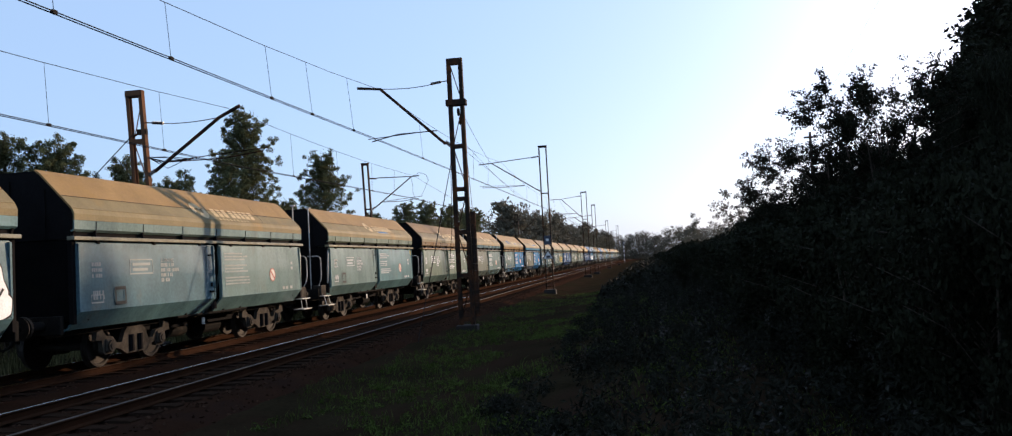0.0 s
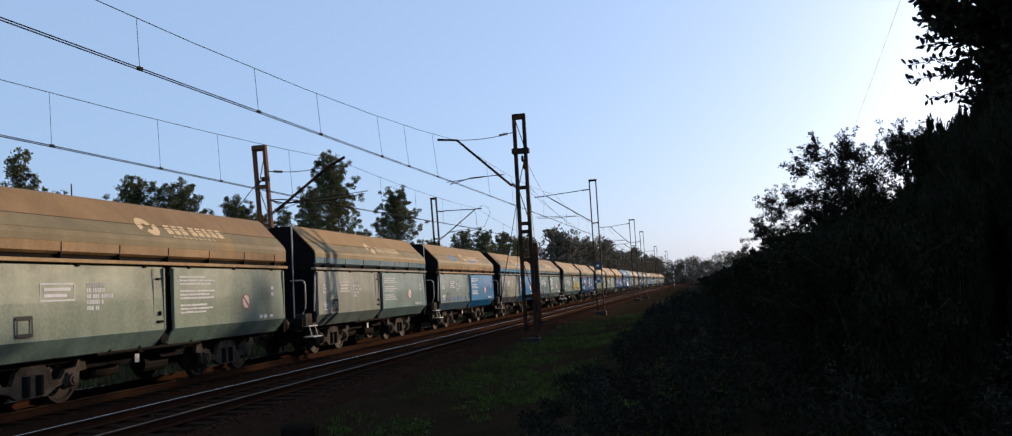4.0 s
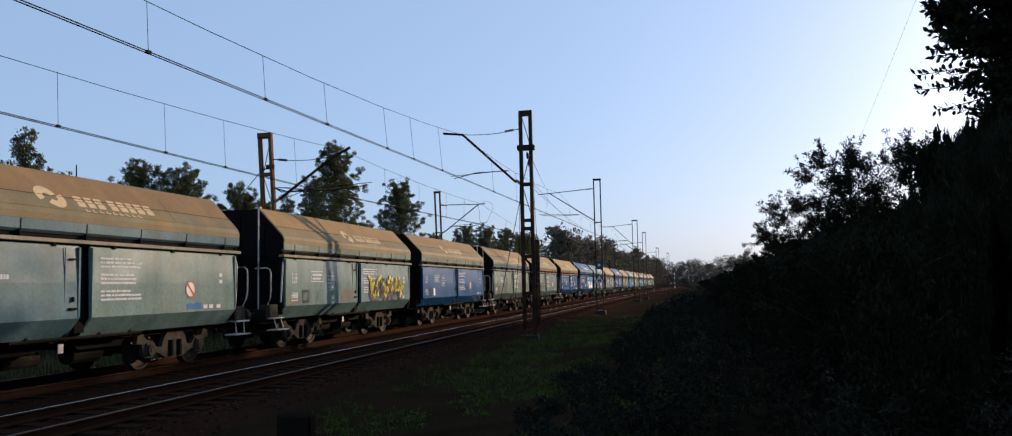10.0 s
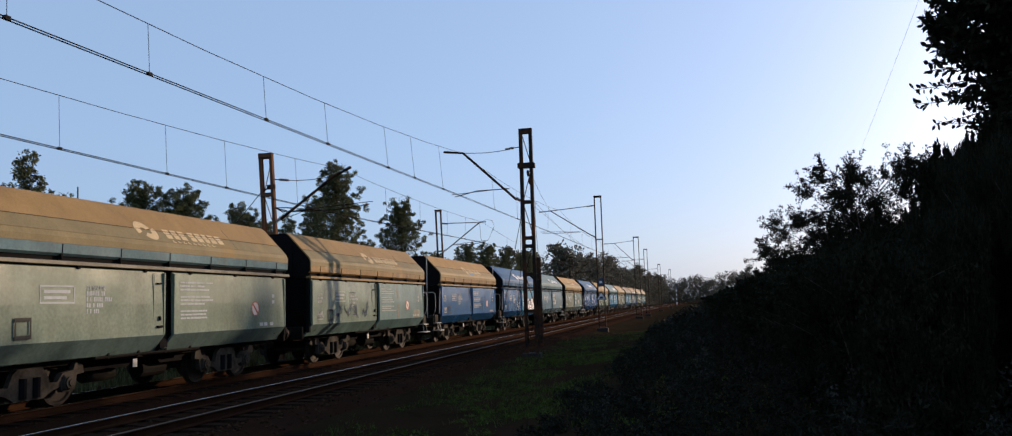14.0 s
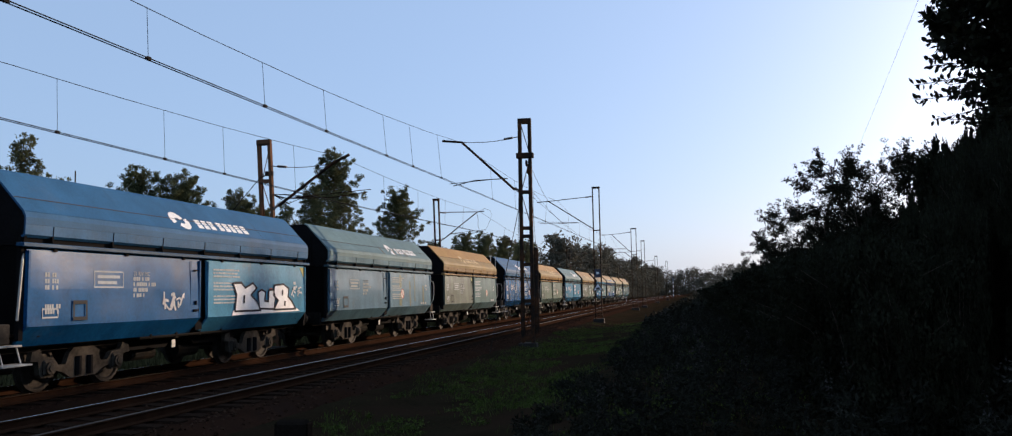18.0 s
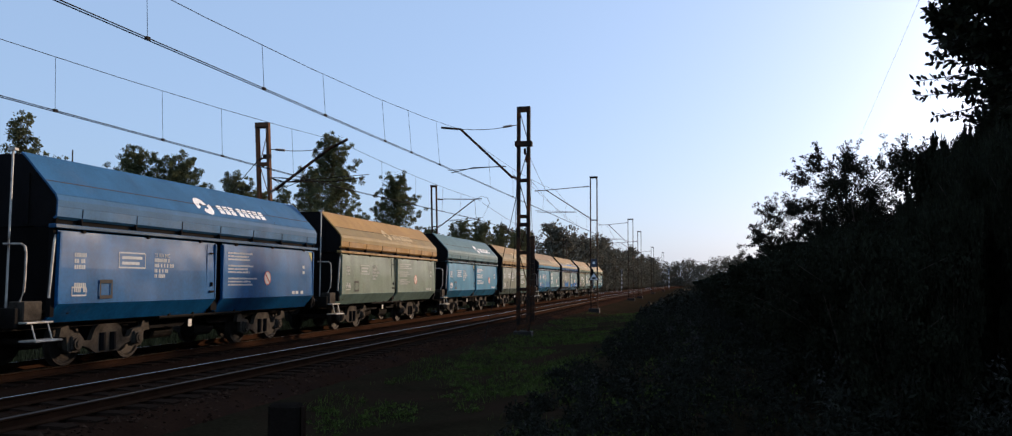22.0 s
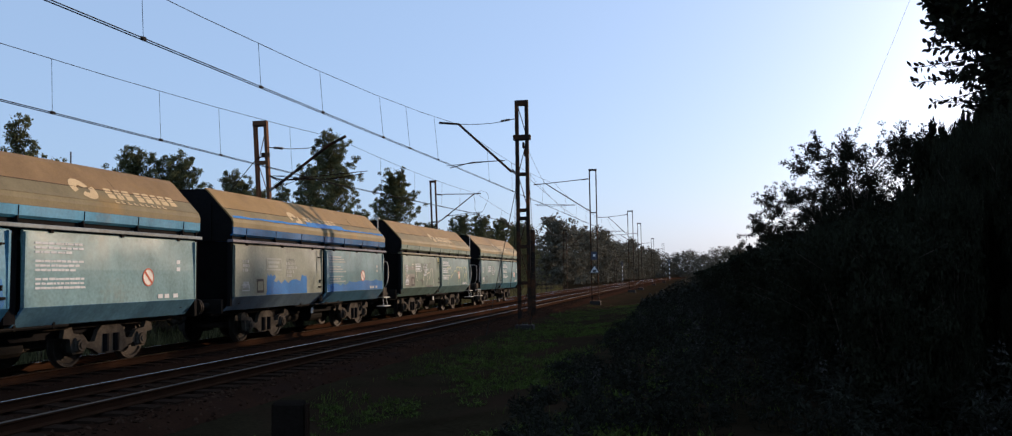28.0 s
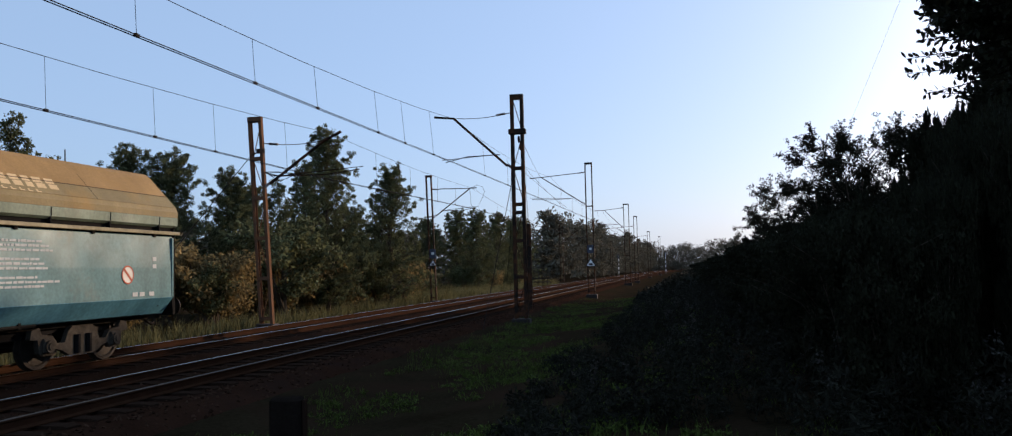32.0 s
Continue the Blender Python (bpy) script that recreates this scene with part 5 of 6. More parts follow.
def snag(x, y, h, forks):
    t = empty("dead_tree")
    t.matrix_basis = pose(x, y, ground_z(x, y))
    g = ground_z(x, y)
    bar("trunk", [(0, 0, -0.3), (0.06, 0, h * 0.5), (-0.05, 0.03, h - g)], 0.09, "bark", t, r_end=0.03, n=6)
    for k in range(forks):
        s = 1 if k % 2 else -1
        bar("bough", [(0, 0, h * 0.80 + 0.3 * k), (0.35 * s, 0.1, h * 0.86 + 0.35 * k), (0.7 * s, 0.1, h * 0.93 + 0.3 * k)], 0.035, "bark", t, r_end=0.012, n=5)
    tagged(t, "bare dead trunk standing behind the train", "dead tree", "dead trees in the wood")


snag(-28.4, 35.0, 8.0, 0)
snag(-27.7, 35.0, 7.1, 2)


# ---- trees and shrubs ----
def leaf_cloud(rng, clumps, per, size, flat=0.75, wide=0.28):
    """Leaves scattered through clumps (x, y, z, radius): folded diamonds, as arrays of corners and faces."""
    c = np.repeat(np.array(clumps, float), per, axis=0)
    n = len(c)
    d = rng.normal(size=(n, 3))
    d /= np.linalg.norm(d, axis=1)[:, None]
    r = c[:, 3:4] * rng.uniform(0.15, 1.0, (n, 1)) ** 0.6
    p = c[:, :3] + d * r * np.array([1, 1, flat])
    a = rng.normal(size=(n, 3)) + np.array([0, 0, -0.3])
    a /= np.linalg.norm(a, axis=1)[:, None]
    b = np.cross(a, rng.normal(size=(n, 3)))
    b /= np.linalg.norm(b, axis=1)[:, None]
    k = np.cross(a, b)
    s = size * rng.uniform(0.6, 1.35, (n, 1))
    v = np.stack([p, p + a * s * 0.5 + b * s * wide + k * s * 0.08, p + a * s, p + a * s * 0.5 - b * s * wide + k * s * 0.08], axis=1).reshape(-1, 3)
    f = np.arange(n * 4).reshape(n, 4)
    return v, f


def tree_limbs(rng, h, spread, form, limbs, start=0.22):
    """Lines for the limbs and the clumps of leaves round them."""
    lines, clumps = [], []
    for i in range(limbs):
        q = start + (0.97 - start) * (i + rng.uniform(0, 1)) / limbs
        a = rng.uniform(0, 6.283) if i else 0.0
        if form == "cone":
            reach = spread * (1.08 - q) * rng.uniform(0.6, 1.15)
            lift = 0.15
        elif form == "tuft":
            reach = spread * (0.14 + 1.0 * (1.0 - q) ** 0.8) * rng.uniform(0.5, 1.12) * (1 if q > 0.3 else 0.85)
            lift = 0.30
        elif form == "shrub":
            reach = spread * (0.45 + 0.75 * math.sin(math.pi * min(q * 0.9, 1))) * rng.uniform(0.4, 1.05)
            lift = 0.5
        else:
            reach = spread * math.sin(math.pi * (0.12 + 0.80 * q)) ** 0.7 * rng.uniform(0.55, 1.15)
            lift = 0.35
        z = q * h
        p0 = np.array([0, 0, z * 0.88])
        p2 = np.array([reach * math.cos(a), reach * math.sin(a), min(z + lift * reach, h)])
        p1 = (p0 + p2) / 2 + np.array([0, 0, 0.12 * reach])
        lines.append((p0, p1, p2, 0.035 * (1.15 - q) * h / 9))
        if form == "tuft":                          # tufts along the limb, finest at its tip
            for t in (0.35, 0.55, 0.72, 0.88, 1.0, 1.08):
                c = p0 + (p2 - p0) * t + rng.normal(0, 0.09, 3) * (0.5 + reach)
                clumps.append((*c, rng.uniform(0.6, 1.1) * (0.46 - 0.26 * t) * (0.55 + 0.16 * spread)))
            continue
        for t in (0.45, 0.75, 1.0):
            c = p0 + (p2 - p0) * t + rng.normal(0, 0.12, 3) * reach * 0.6
            clumps.append((*c, rng.uniform(0.5, 1.0) * (0.28 * spread + 0.12) * (28 / max(limbs, 28)) ** 0.45))
    clumps.append((0, 0, h * 0.96, 0.18 * spread + 0.15))
    return lines, clumps


def plant(name, seed, h, spread, form, limbs, per, size, leaf, trunk=0.16, start=0.22, flat=0.8, twigs=0):
    rng = np.random.default_rng(seed)
    t = empty(name)
    lines, clumps = tree_limbs(rng, h, spread, form, limbs, start)
    bm = bmesh.new()
    if form == "shrub":
        for i in range(7):
            a, r = rng.uniform(0, 6.28), spread * rng.uniform(0.2, 0.6)
            tube(bm, [(0.05 * i, 0, -0.3), (0.5 * r * math.cos(a), 0.5 * r * math.sin(a), h * 0.45), (r * math.cos(a), r * math.sin(a), h * rng.uniform(0.75, 1.0))], 0.05, 5, 0.01)
    else:
        w = rng.normal(0, 0.10, (4, 2))
        tube(bm, [(0, 0, -0.4), (w[0, 0], w[0, 1], h * 0.25), (w[1, 0], w[1, 1], h * 0.5), (w[2, 0], w[2, 1], h * 0.75), (0, 0, h * 0.98)], trunk, 8, 0.02)
    part("trunk", bm, "bark", t)
    bm = bmesh.new()
    for p0, p1, p2, r in lines:
        tube(bm, [p0, p1, p2], max(r, 0.012), 4, 0.006, caps=False)
    for i in range(twigs):
        p0, p1, p2, r = lines[int(rng.integers(len(lines)))]
        d = (p2 - p1) + rng.normal(0, 0.25, 3) * spread
        e = p2 + d / np.linalg.norm(d) * rng.uniform(0.3, 0.8)
        tube(bm, [p2, (p2 + e) / 2 + rng.normal(0, 0.03, 3), e], 0.010, 3, 0.003, caps=False)
        for q in (0.35, 0.7, 1.0):
            clumps.append((*(p2 + (e - p2) * q), 0.10))
    part("branching", bm, "bark", t)
    v, f = leaf_cloud(rng, clumps, per, size, flat)
    pymesh("crown", v, f, leaf, t)
    return t


def place(proto, x, y, turn, label, category, group="", scale=1.0, z=None):
    m = pose(x, y, ground_z(x, y) if z is None else z, 0, 0, turn)
    t = copy_thing(proto, m) if proto.get("used") else proto
    proto["used"] = 1
    t.matrix_basis = m
    t.scale = (scale, scale, scale)
    return tagged(t, label, category, group)


WOOD = "trees beyond the far track"
cone_a = plant("tree", 11, 11.3, 3.0, "tuft", 150, 92, 0.085, "leaf_left", start=0.05)
cone_b = plant("tree", 12, 9.7, 3.1, "tuft", 150, 92, 0.085, "leaf_left", start=0.05)
round_a = plant("tree", 13, 9.1, 3.0, "tuft", 130, 92, 0.085, "leaf_left", start=0.08)
thin_a = plant("tree", 14, 11.0, 2.3, "tuft", 60, 34, 0.12, "leaf_left", trunk=0.11, start=0.30)
for proto, x, y, turn, s, words in (
        (cone_a, -20.3, 47.0, 20, 1.0, "tall dark conical tree at the wood's edge"), (cone_b, -18.6, 53.5, 70, 0.98, "rounded leafy tree beside the far mast"),
        (round_a, -26.96, 38.0, 0, 1.02, "broad dark tree behind the train"), (round_a, -25.5, 39.2, 140, 1.0, "broad dark tree behind the train"),
        (cone_b, -23.2, 41.0, 200, 0.86, "small leafy tree behind the mast"), (cone_a, -24.0, 52.0, 120, 0.9, "conical tree at the wood's edge"),
        (thin_a, -34.0, 38.0, 40, 1.05, "slender sparse tree behind the train"), (thin_a, -21.5, 43.0, 200, 0.72, "thin half-bare tree at the wood's edge"),
        (thin_a, -32.2, 38.5, 160, 0.84, "slender sparse tree behind the train"), (round_a, -24.0, 60.0, 60, 0.85, "broad leafy tree at the wood's edge"),
        (cone_b, -30.0, 56.0, 10, 0.95, "rounded leafy tree in the wood"), (round_a, -34.0, 48.0, 250, 0.9, "broad leafy tree in the wood"),
        (round_a, -23.0, 97.0, 80, 1.08, "broad tree across the clearing"), (cone_b, -23.5, 110.0, 30, 1.05, "rounded tree across the clearing"),
        (round_a, -26.5, 101.0, 190, 1.12, "broad tree across the clearing"), (round_a, -29.5, 98.0, 300, 1.0, "broad tree across the clearing"), (round_a, -21.5, 116.0, 20, 1.1, "broad tree across the clearing"), (cone_a, -24.0, 124.0, 0, 0.9, "conical tree across the clearing")):
    place(proto, x, y, turn, words, "tree", WOOD, s)

shrub_a = plant("shrub", 21, 3.2, 1.8, "shrub", 22, 75, 0.17, "leaf_left")
shrub_b = plant("shrub", 22, 2.6, 1.6, "shrub", 20, 70, 0.16, "leaf_dry")
rnd = random.Random(5)
for i in range(34):
    y = 24 + i * 1.25 + rnd.uniform(-0.5, 0.5)
    x = -19.8 - rnd.uniform(0, 3.2) - (2.0 if y < 34 else 0)
    place(shrub_a if rnd.random() < 0.5 else shrub_b, x, y, rnd.uniform(0, 360), "leafy undergrowth shrub at the foot of the wood", "shrub", "undergrowth by the far track", rnd.uniform(0.7, 1.5))
for i in range(16):
    y = 66 + i * 4.2
    place(shrub_a if i % 3 else shrub_b, -21.5 - rnd.uniform(0, 7), y, rnd.uniform(0, 360), "low bush on the clearing beyond the track", "shrub", "bushes on the clearing", rnd.uniform(0.6, 1.0))


def far_woods():
    """The wood that closes the view down the line: many distant trees, joined."""
    rng = np.random.default_rng(77)
    clumps = []
    for i in range(420):
        y = rng.uniform(130, 420)
        x = -19.5 - 60 * rng.random() ** 2 + bend(y) if i % 6 else 14 + rng.uniform(0, 60) + bend(y) * 0.4
        h = rng.uniform(9.5, 14.5) * (0.75 + 0.25 * min(y / 300, 1))
        for k in range(9):
            q = rng.uniform(0.12, 1)
            s = 2.2 * math.sin(math.pi * (0.15 + 0.75 * q))
            clumps.append((x + rng.normal(0, 0.5) * s, y + rng.normal(0, 0.5) * s, q * h - 0.5, rng.uniform(0.7, 1.5)))
    for i in range(170):
        x, y = rng.uniform(-80, -31), rng.uniform(8, 135)
        h = min(rng.uniform(5, 8.5), 0.9 + 0.10 * math.hypot(x, y))
        for k in range(8):
            q = rng.uniform(0.05, 1)
            s = 2.0 * math.sin(math.pi * (0.15 + 0.75 * q))
            clumps.append((x + rng.normal(0, 0.5) * s, y + rng.normal(0, 0.5) * s, q * h - 0.5, rng.uniform(0.6, 1.2)))
    for i in range(160):
        x = -70 + i * 1.2
        clumps_y = 440 + rng.uniform(-15, 15)
        h = rng.uniform(9, 15)
        for k in range(18):
            q = rng.uniform(0.0, 1)
            clumps.append((x + rng.normal(0, 1.2), clumps_y, q * h, rng.uniform(1.4, 2.4)))
    v, f = leaf_cloud(rng, clumps, 62, 0.56, 0.85)
    ob = pymesh("far_woods", v, f, "leaf_far")
    tagged(ob, "distant mixed wood closing the line", "woods", kind="stuff")


far_woods()

# the overgrown bank beside the camera
BANK = "bushes on the shaded bank"
dark_a = plant("shrub", 31, 4.6, 1.9, "shrub", 64, 19, 0.068, "leaf_shade", start=0.10, twigs=680)
dark_b = plant("shrub", 32, 3.0, 1.9, "shrub", 40, 120, 0.11, "leaf_shade", start=0.02, twigs=30)
# outline of the bank from the eye: (x / y, rise / y)
BANK_SKYLINE = [(-0.10, -0.03), (0.0, -0.012), (0.018, 0.0), (0.028, 0.016), (0.066, 0.015), (0.102, 0.020), (0.12, 0.033), (0.175, 0.052), (0.205, 0.070), (0.22, 0.088), (0.245, 0.092), (0.255, 0.110), (0.263, 0.150), (0.285, 0.172), (0.34, 0.184), (0.5, 0.26), (1.2, 0.36)]


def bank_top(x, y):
    """How high the thicket grows: up to a skyline set by slopes from the eye."""
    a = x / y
    for (a0, s0), (a1, s1) in zip(BANK_SKYLINE, BANK_SKYLINE[1:]):
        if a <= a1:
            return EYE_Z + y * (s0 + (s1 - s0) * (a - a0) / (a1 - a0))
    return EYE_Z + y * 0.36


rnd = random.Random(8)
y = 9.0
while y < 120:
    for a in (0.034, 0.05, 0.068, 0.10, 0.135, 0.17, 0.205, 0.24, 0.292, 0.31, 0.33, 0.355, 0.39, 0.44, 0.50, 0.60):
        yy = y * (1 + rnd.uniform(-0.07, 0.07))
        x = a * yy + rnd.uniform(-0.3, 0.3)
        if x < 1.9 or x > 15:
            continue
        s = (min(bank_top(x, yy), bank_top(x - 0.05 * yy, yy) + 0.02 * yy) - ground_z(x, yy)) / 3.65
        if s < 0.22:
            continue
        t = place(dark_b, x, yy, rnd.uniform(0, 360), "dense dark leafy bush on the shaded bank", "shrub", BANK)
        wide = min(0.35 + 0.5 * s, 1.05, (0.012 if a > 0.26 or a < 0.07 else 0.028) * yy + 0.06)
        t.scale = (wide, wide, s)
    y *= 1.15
for proto, x, y, turn, s, words in (
        (dark_a, 5.3, 26.0, 0, 1.02, "tall airy bush standing out against the sky"), (dark_a, 4.3, 26.5, 90, 0.80, "airy bush on the bank"),
        (dark_a, 3.5, 27.5, 200, 0.58, "airy bush on the bank"), (dark_a, 5.9, 26.8, 150, 0.68, "airy bush on the bank"), (dark_a, 6.5, 26.0, 40, 0.46, "airy bush on the bank"), (dark_a, 2.9, 29.5, 300, 0.42, "low airy bush on the bank")):
    place(proto, x, y, turn, words, "shrub", BANK, s)
# bush heights set by their rise as seen from the eye
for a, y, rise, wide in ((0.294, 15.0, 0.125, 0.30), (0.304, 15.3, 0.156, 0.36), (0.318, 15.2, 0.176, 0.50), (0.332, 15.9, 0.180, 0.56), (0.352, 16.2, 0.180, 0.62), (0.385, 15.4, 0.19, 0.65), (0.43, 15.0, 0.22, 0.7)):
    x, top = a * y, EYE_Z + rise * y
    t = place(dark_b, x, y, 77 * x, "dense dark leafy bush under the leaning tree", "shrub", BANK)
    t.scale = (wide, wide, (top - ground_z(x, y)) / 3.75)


def sprig(host, root, tip, seed, sag=0.12):
    """A thin drooping side branch with oval leaves set alternately along it."""
    rng = np.random.default_rng(seed)
    root, tip = Vector(root), Vector(tip)
    line = [root.lerp(tip, k / 6) - Vector((0, 0, sag * math.sin(math.pi * k / 12))) for k in range(7)]
    # near-black surface keeps the twig as shade-dark as the leaves around it
    twig = bar("bough", line, 0.014, "darkrough", host, n=5, r_end=0.004)
    verts, faces = [], []
    way = (tip - root).normalized()
    n = int((tip - root).length / 0.030)
    for k in range(n):
        q = 0.12 + 0.88 * (k + 0.5) / n
        i = min(int(q * 6), 5)
        p = line[i].lerp(line[i + 1], q * 6 - i)
        out = (way * 0.55 + Vector(rng.normal(0, 0.45, 3)) + Vector((0, 0, 0.5 if k % 2 else -0.5))).normalized()
        across = out.cross(Vector(rng.normal(0, 1, 3))).normalized()
        size = rng.uniform(0.075, 0.125)
        m = len(verts)
        for f, g in ((0.0, 0.0), (0.35, 0.27), (0.7, 0.24), (1.0, 0.0), (0.7, -0.24), (0.35, -0.27)):
            verts.append(p + out * size * (f + 0.15) + across * size * g)
        faces.append(tuple(range(m, m + 6)))
    leaves = pymesh("leaves", verts, faces, "leaf_shade", twig)
    tagged(leaves, kind="stuff")


near_tree = plant("tree", 41, 7.6, 2.2, "round", 130, 60, 0.11, "leaf_shade", trunk=0.14, start=0.45, twigs=620)
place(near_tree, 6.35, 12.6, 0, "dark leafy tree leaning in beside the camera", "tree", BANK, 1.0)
foot = Vector((6.35, 12.6, ground_z(6.35, 12.6)))
rnd_s = random.Random(12)
for k in range(46):
    z = 4.10 + 0.056 * k + rnd_s.uniform(-0.05, 0.05)
    reach = 3.66 + (0.30 if z < 4.3 else 0.0) + rnd_s.uniform(-0.20, 0.45)
    if k in (8, 13):
        reach = 3.27
    y = 12.6 + rnd_s.uniform(-0.9, 0.9)
    sprig(near_tree, Vector((4.9 + rnd_s.uniform(0, 0.5), y + 0.2, z + rnd_s.uniform(-0.1, 0.35))) - foot, Vector((reach * y / 12.6, y, z)) - foot, 300 + k)
place(near_tree, 7.9, 14.6, 160, "dark leafy tree behind the leaning one", "tree", BANK, 1.2)
place(near_tree, 9.6, 16.6, 120, "dark leafy tree behind the leaning one", "tree", BANK, 1.3)
belt = plant("tree", 43, 7.0, 1.5, "round", 40, 60, 0.16, "leaf_shade", trunk=0.12, start=0.12)
# added shade trees, pushed back along the sun's line to the view's edge
for x, y, s in ((8.6, 19.0, 1.1), (11.5, 24.0, 1.0), (11.9, 31.0, 1.2), (12.6, 35.0, 1.45), (12.0, 39.0, 1.55), (13.0, 43.0, 1.6), (14.0, 47.0, 1.65), (15.0, 51.5, 1.7), (16.0, 56.0, 1.75), (16.8, 61.0, 1.8),
                (18.4, 66.5, 1.85), (20.2, 73.0, 1.95), (22.2, 80.0, 2.0), (24.5, 88.0, 2.05), (27.0, 97.0, 2.1), (13.6, 40.0, 1.6), (17.0, 52.0, 1.75), (13.2, 30.0, 1.4)):
    d = 0.0
    while (x + 0.588 * d) / (y + 0.809 * d) < 0.385 and d < 24:
        d += 0.5
    x, y, s = x + 0.588 * d, y + 0.809 * d, s + 0.268 * d / 7 + 0.03
    place(belt, x, y, rnd.uniform(0, 360), "leafy tree added to shade the track", "tree", "tree belt on the bank", s)
# added unseen tree, stretched thin to cast one soft shadow on the wagons
tall = place(belt, -11.8 + 0.588 * 72, 21.7 + 0.809 * 72, 40, "tall slender tree added unseen to shadow the wagons", "tree", "tree belt on the bank")
tall.scale = (0.80, 0.80, 3.10)


def weeds():
    """Tall dark weeds between the path and the line, with a few pale seed heads."""
    rng = np.random.default_rng(9)
    clumps, heads = [], []
    for i in range(1500):
        y = 6.5 + 60 * rng.random() ** 1.6
        x = rng.uniform(-3.4, 6.0) + 0.03 * y
        edge = -2.5 - 0.008 * y + 0.9 * noise.noise(Vector((y * 0.25, 4, 0)))
        if x < edge or (abs(x) < 1.0 and y < 9):
            continue
        z = ground_z(x, y)
        h = rng.uniform(0.35, 0.95) * smooth01(edge - 0.5, edge + 3.4, x)
        if h < 0.08:
            continue
        for k in range(4):
            q = (k + 0.6) / 4
            clumps.append((x + rng.normal(0, 0.10), y + rng.normal(0, 0.10), z + h * q, 0.20 - 0.10 * q))
        if rng.random() < 0.26:
            heads.append((x + rng.normal(0, 0.05), y, z + h * 1.06, 0.075))
    v, f = leaf_cloud(rng, clumps, 40, 0.080, 1.2, 0.15)
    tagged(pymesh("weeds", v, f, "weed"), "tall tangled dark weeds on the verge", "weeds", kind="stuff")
    clumps = []
    for i in range(1500):
        y = 48 + 170 * rng.random() ** 1.4
        u = rng.uniform(-2.2, 5.5)
        x = u + bend(y)
        h = (0.40 + 0.26 * (u + 2.2)) * rng.uniform(0.5, 1.1) * (0.6 if u < -3.5 else 1.0)
        if math.hypot(x + 6.0, 0.0) < 1.2:
            continue
        clumps.append((x, y, ground_z(x, y) + 0.45 * h, 0.55 * h + 0.15))
    v, f = leaf_cloud(rng, clumps, 30, 0.28, 1.0)
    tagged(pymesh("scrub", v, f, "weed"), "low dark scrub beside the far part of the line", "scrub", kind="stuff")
    v, f = leaf_cloud(rng, heads, 30, 0.035, 1.8)
    tagged(pymesh("seed_heads", v, f, "seed"), "pale feathery seed heads above the weeds", "seed heads", kind="stuff")


weeds()


def blades():
    """Grass on the verge: many thin bent blades in one object."""
    rng = np.random.default_rng(3)
    n = 80000
    x = rng.uniform(-7.6, 3.0, n)
    y = rng.uniform(5.5, 60, n) ** 1.0
    dice = rng.random(n)
    keep = np.array([noise.noise(Vector((a * 0.45, b * 0.30, 7))) + 0.5 * noise.noise(Vector((a * 1.7, b * 1.3, 3))) > 0.35 * c - 0.15 and a - bend(b) > -6.6 + 0.8 * noise.noise(Vector((b * 0.3, 0, 1))) for a, b, c in zip(x, y, dice)])
    x, y = x[keep], y[keep]
    z = np.array([ground_z(a, b) for a, b in zip(x, y)])
    n = len(x)
    h = rng.uniform(0.05, 0.15, n) * (1 + 0.8 * (rng.random(n) > 0.93))
    a = rng.uniform(0, 6.283, n)
    wv = np.stack([np.cos(a), np.sin(a), 0 * a], 1) * 0.0055
    lean = np.stack([rng.normal(0, 0.4, n), rng.normal(0, 0.4, n), 0 * a], 1) * h[:, None]
    p = np.stack([x, y, z - 0.02], 1)
    up = np.stack([0 * h, 0 * h, h], 1)
    v = np.stack([p - wv, p + wv, p + up * 0.6 + lean * 0.4 + wv * 0.8, p + up * 0.6 + lean * 0.4 - wv * 0.8, p + up + lean], 1).reshape(-1, 3)
    i = np.arange(n) * 5
    f = [(k, k + 1, k + 2, k + 3) for k in i] + [(k + 3, k + 2, k + 4) for k in i]
    ob = pymesh("grass", v, f, "grass")
    tagged(ob, "rough dark green grass on the verge", "grass", kind="stuff")


blades()


def low_weeds():
    """Small broad-leaved weeds and tufts low on the verge."""
    rng = np.random.default_rng(17)
    clumps = []
    for i in range(1500):
        y = 6 + 34 * rng.random() ** 1.3
        x = rng.uniform(-6.2, 0.5) + bend(y)
        if noise.noise(Vector((x * 0.45, y * 0.30, 7))) + 0.4 * noise.noise(Vector((x * 1.7, y * 1.3, 3))) < -0.05:
            continue
        clumps.append((x, y, ground_z(x, y) + 0.04, rng.uniform(0.06, 0.20)))
    v, f = leaf_cloud(rng, clumps, 34, 0.055, 0.45, 0.2)
    tagged(pymesh("low_weeds", v, f, "grass"), "low green weeds and tufts on the verge", "weeds", kind="stuff")


low_weeds()


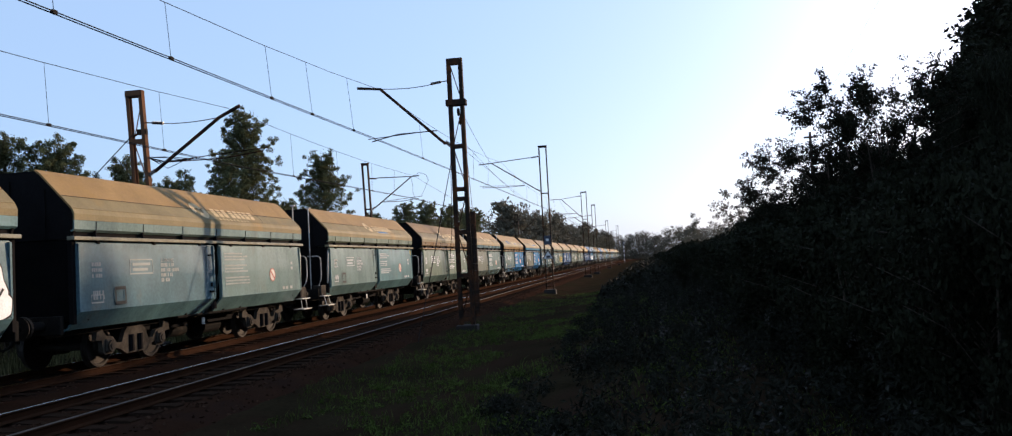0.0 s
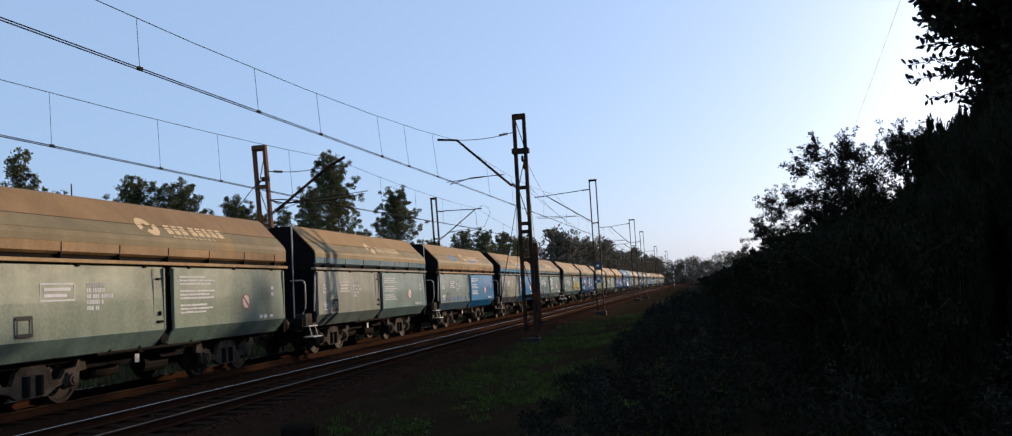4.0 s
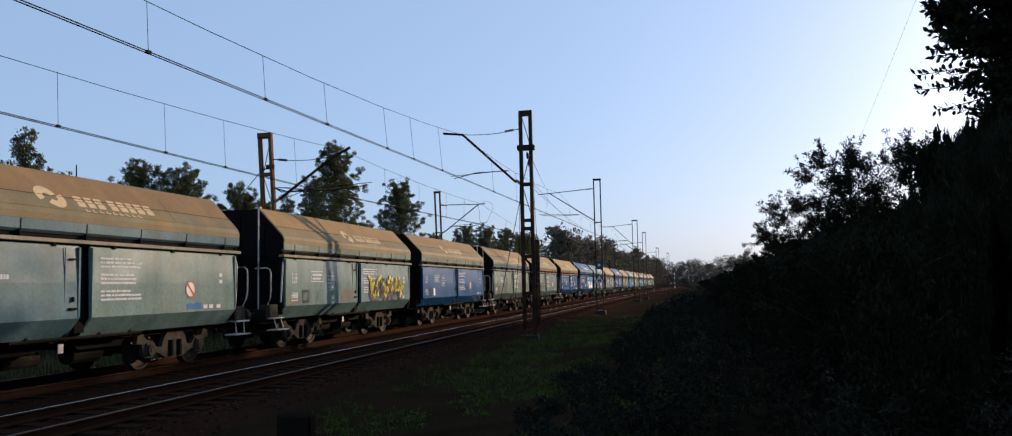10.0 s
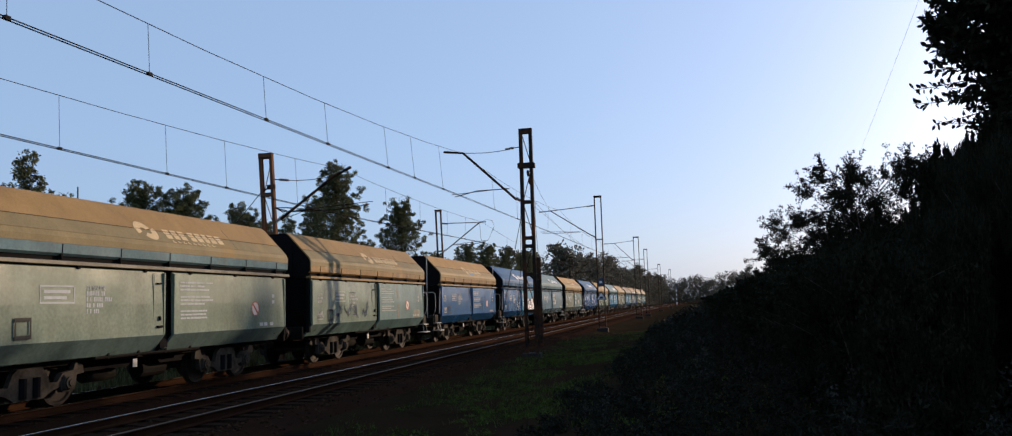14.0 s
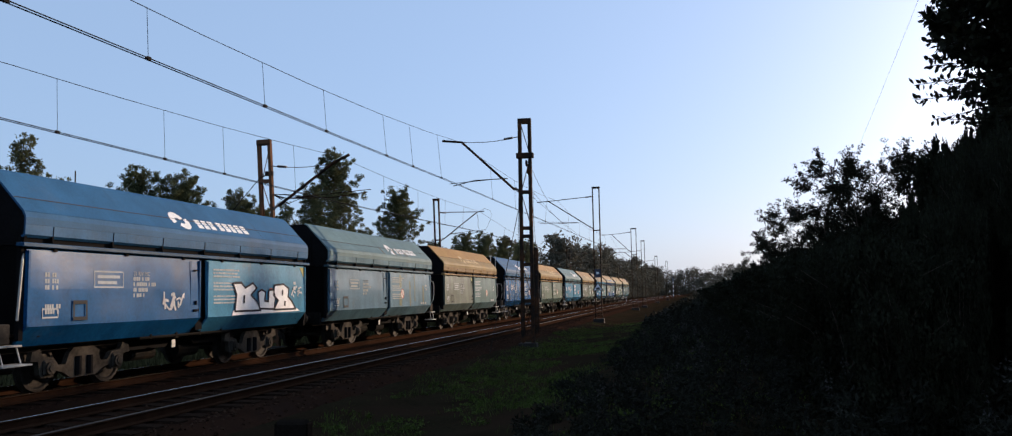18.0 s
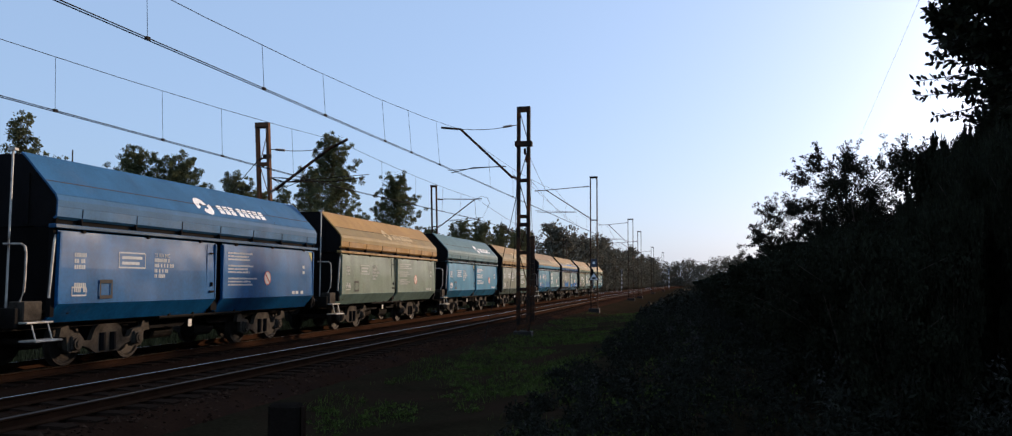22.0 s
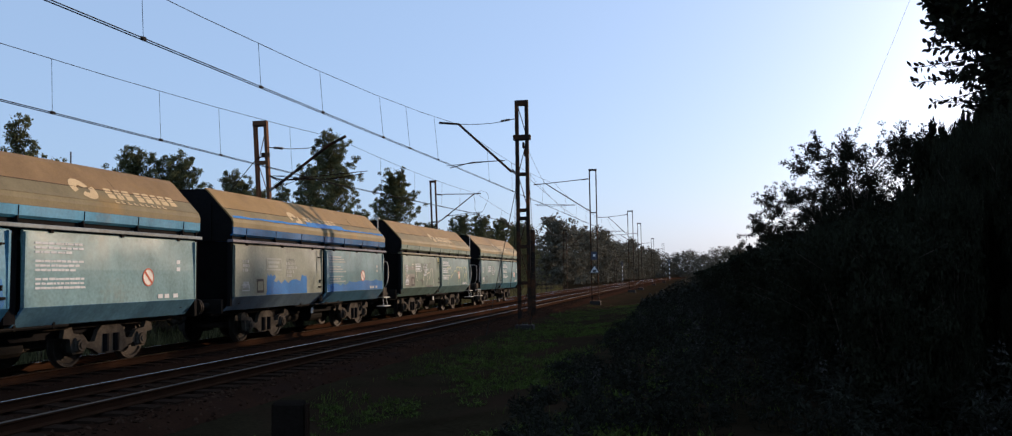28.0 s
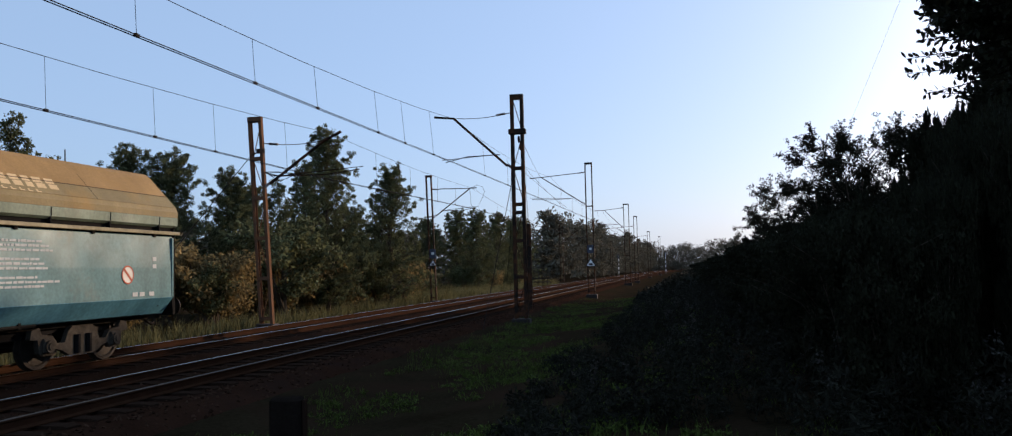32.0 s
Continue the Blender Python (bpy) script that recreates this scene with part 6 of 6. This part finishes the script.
def dry_grass(name, seed, n, x0, x1, y0, y1, low, high, label):
    """Tall pale grass: thin leaning blades in tufts."""
    rng = np.random.default_rng(seed)
    k = n // 14
    cx, cy = rng.uniform(x0, x1, k), y0 + (y1 - y0) * rng.random(k) ** 1.2
    x = np.repeat(cx, 14) + rng.normal(0, 0.16, k * 14)
    y = np.repeat(cy, 14) + rng.normal(0, 0.16, k * 14)
    n = len(x)
    z = np.array([ground_z(a, b) for a, b in zip(x, y)])
    h = np.repeat(rng.uniform(low, high, k), 14) * rng.uniform(0.5, 1.1, n)
    a = rng.uniform(0, 6.283, n)
    wv = np.stack([np.cos(a), np.sin(a), 0 * a], 1) * 0.014
    lean = rng.normal(0, 0.28, (n, 3)) * h[:, None] * np.array([1, 1, 0])
    p = np.stack([x, y, z - 0.02], 1)
    up = np.stack([0 * h, 0 * h, h], 1)
    v = np.stack([p - wv, p + wv, p + up * 0.6 + lean * 0.4 + wv * 0.7, p + up * 0.6 + lean * 0.4 - wv * 0.7, p + up + lean], 1).reshape(-1, 3)
    i = np.arange(n) * 5
    f = [(q, q + 1, q + 2, q + 3) for q in i] + [(q + 3, q + 2, q + 4) for q in i]
    tagged(pymesh(name, v, f, "drygrass"), label, "grass", kind="stuff")


dry_grass("verge_grass", 51, 11000, -20.5, -16.0, 16, 78, 0.25, 0.85, "tall yellowing grass along the far track")
dry_grass("clearing_grass", 52, 30000, -42.0, -17.0, 62, 130, 0.5, 1.3, "pale tall grass on the clearing")


# ---- sleepers and stones ----
def make_sleepers():
    bm = bmesh.new()
    prism(bm, [(-1.25, -0.36), (1.25, -0.36), (1.25, -0.19), (1.16, -0.175), (0.55, -0.172), (0.35, -0.195), (-0.35, -0.195), (-0.55, -0.172), (-1.16, -0.175), (-1.25, -0.19)], "y", -0.13, 0.13)
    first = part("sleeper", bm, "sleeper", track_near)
    for track, centre in ((track_near, NEAR), (track_far, FAR)):
        for i in range(150):
            y = -2 + 0.6 * i
            o = first if track is track_near and i == 0 else new("sleeper", first.data)
            o.parent = track
            o.matrix_basis = pose(centre + bend(y), y, 0.004 * math.sin(i * 1.7), 0, 0, heading(y) + 0.4 * math.sin(i * 2.3))


make_sleepers()


def make_stones():
    rng = np.random.default_rng(21)
    n = 15000
    y = 6 + 60 * rng.random(n) ** 1.4
    u = rng.uniform(FAR - 2.0, NEAR + 2.6, n)
    keep = np.minimum(abs(abs(u - NEAR) - 0.75), abs(abs(u - FAR) - 0.75)) > 0.10
    y, u = y[keep], u[keep]
    x = u + bend(y)
    z = np.where(u > NEAR + 1.75, -0.22 - (u - NEAR - 1.75) * 0.43, np.where((u < NEAR - 1.55) & (u > FAR + 1.55), -0.27, -0.21))
    n = len(x)
    r = rng.uniform(0.022, 0.05, n)
    octa = np.array([[1, 0, 0], [-1, 0, 0], [0, 1, 0], [0, -1, 0], [0, 0, 0.8], [0, 0, -0.8]], float)
    v = np.stack([x, y, z], 1)[:, None, :] + octa[None] * r[:, None, None] * rng.uniform(0.6, 1.3, (n, 6, 1)) + rng.normal(0, 0.006, (n, 6, 3))
    tri = np.array([[0, 2, 4], [2, 1, 4], [1, 3, 4], [3, 0, 4], [2, 0, 5], [1, 2, 5], [3, 1, 5], [0, 3, 5]])
    f = (np.arange(n) * 6)[:, None, None] + tri[None]
    tagged(pymesh("ballast_stones", v.reshape(-1, 3), f.reshape(-1, 3), "stone"), "loose brown crushed stones on the track bed", "stones", kind="stuff")


make_stones()


# ---- what moves ----
def motions():
    air = [(1.8, -9.43, 12.0, 6.33), (2.0, -7.26, 12.6, 6.37), (2.2, -4.13, 13.2, 6.40)]
    walk(BIRD, [(0.0, pose(-32.9, 6.6, 6.4, 0, 0, 11))] + [(t, pose(x, y, z, 0, 0, 11)) for t, x, y, z in air] + [(4.0, pose(23.9, 18.6, 7.4, 0, 0, 11)), (32.0, pose(420.0, 97.0, 30.0, 0, 0, 11))])
    times = [0.0, 2.0, 4.0, 6.0, 8.0, 10.0, 12.0, 14.0, 16.0, 18.0, 20.0, 22.0, 24.0, 26.0, 28.0, 30.0, 32.0]
    for n, w in WAGONS.items():
        rows = []
        for t in times:
            y = train_y(t, n)
            rows.append((t, pose(FAR + bend(y), y, 0, 0, 0, heading(y))))
        walk(w, rows)
        for o in [o for o in w.children if o.get("slot") == "wheelset"]:
            y0 = o.location.y
            seen = [k / 15 for k in range(0, 481) if 4 < train_y(k / 15, n) + y0 < 52] or [0.0]
            rows = [(t, pose(0, y0, WHEEL_R, math.degrees((train_y(0, n) - train_y(t, n)) / WHEEL_R), 0, 0)) for t in seen]
            if seen[0] > 0:
                rows.insert(0, (0.0, rows[0][1]))
            if seen[-1] < 32:
                rows.append((32.0, rows[-1][1]))
            walk(o, rows)


motions()
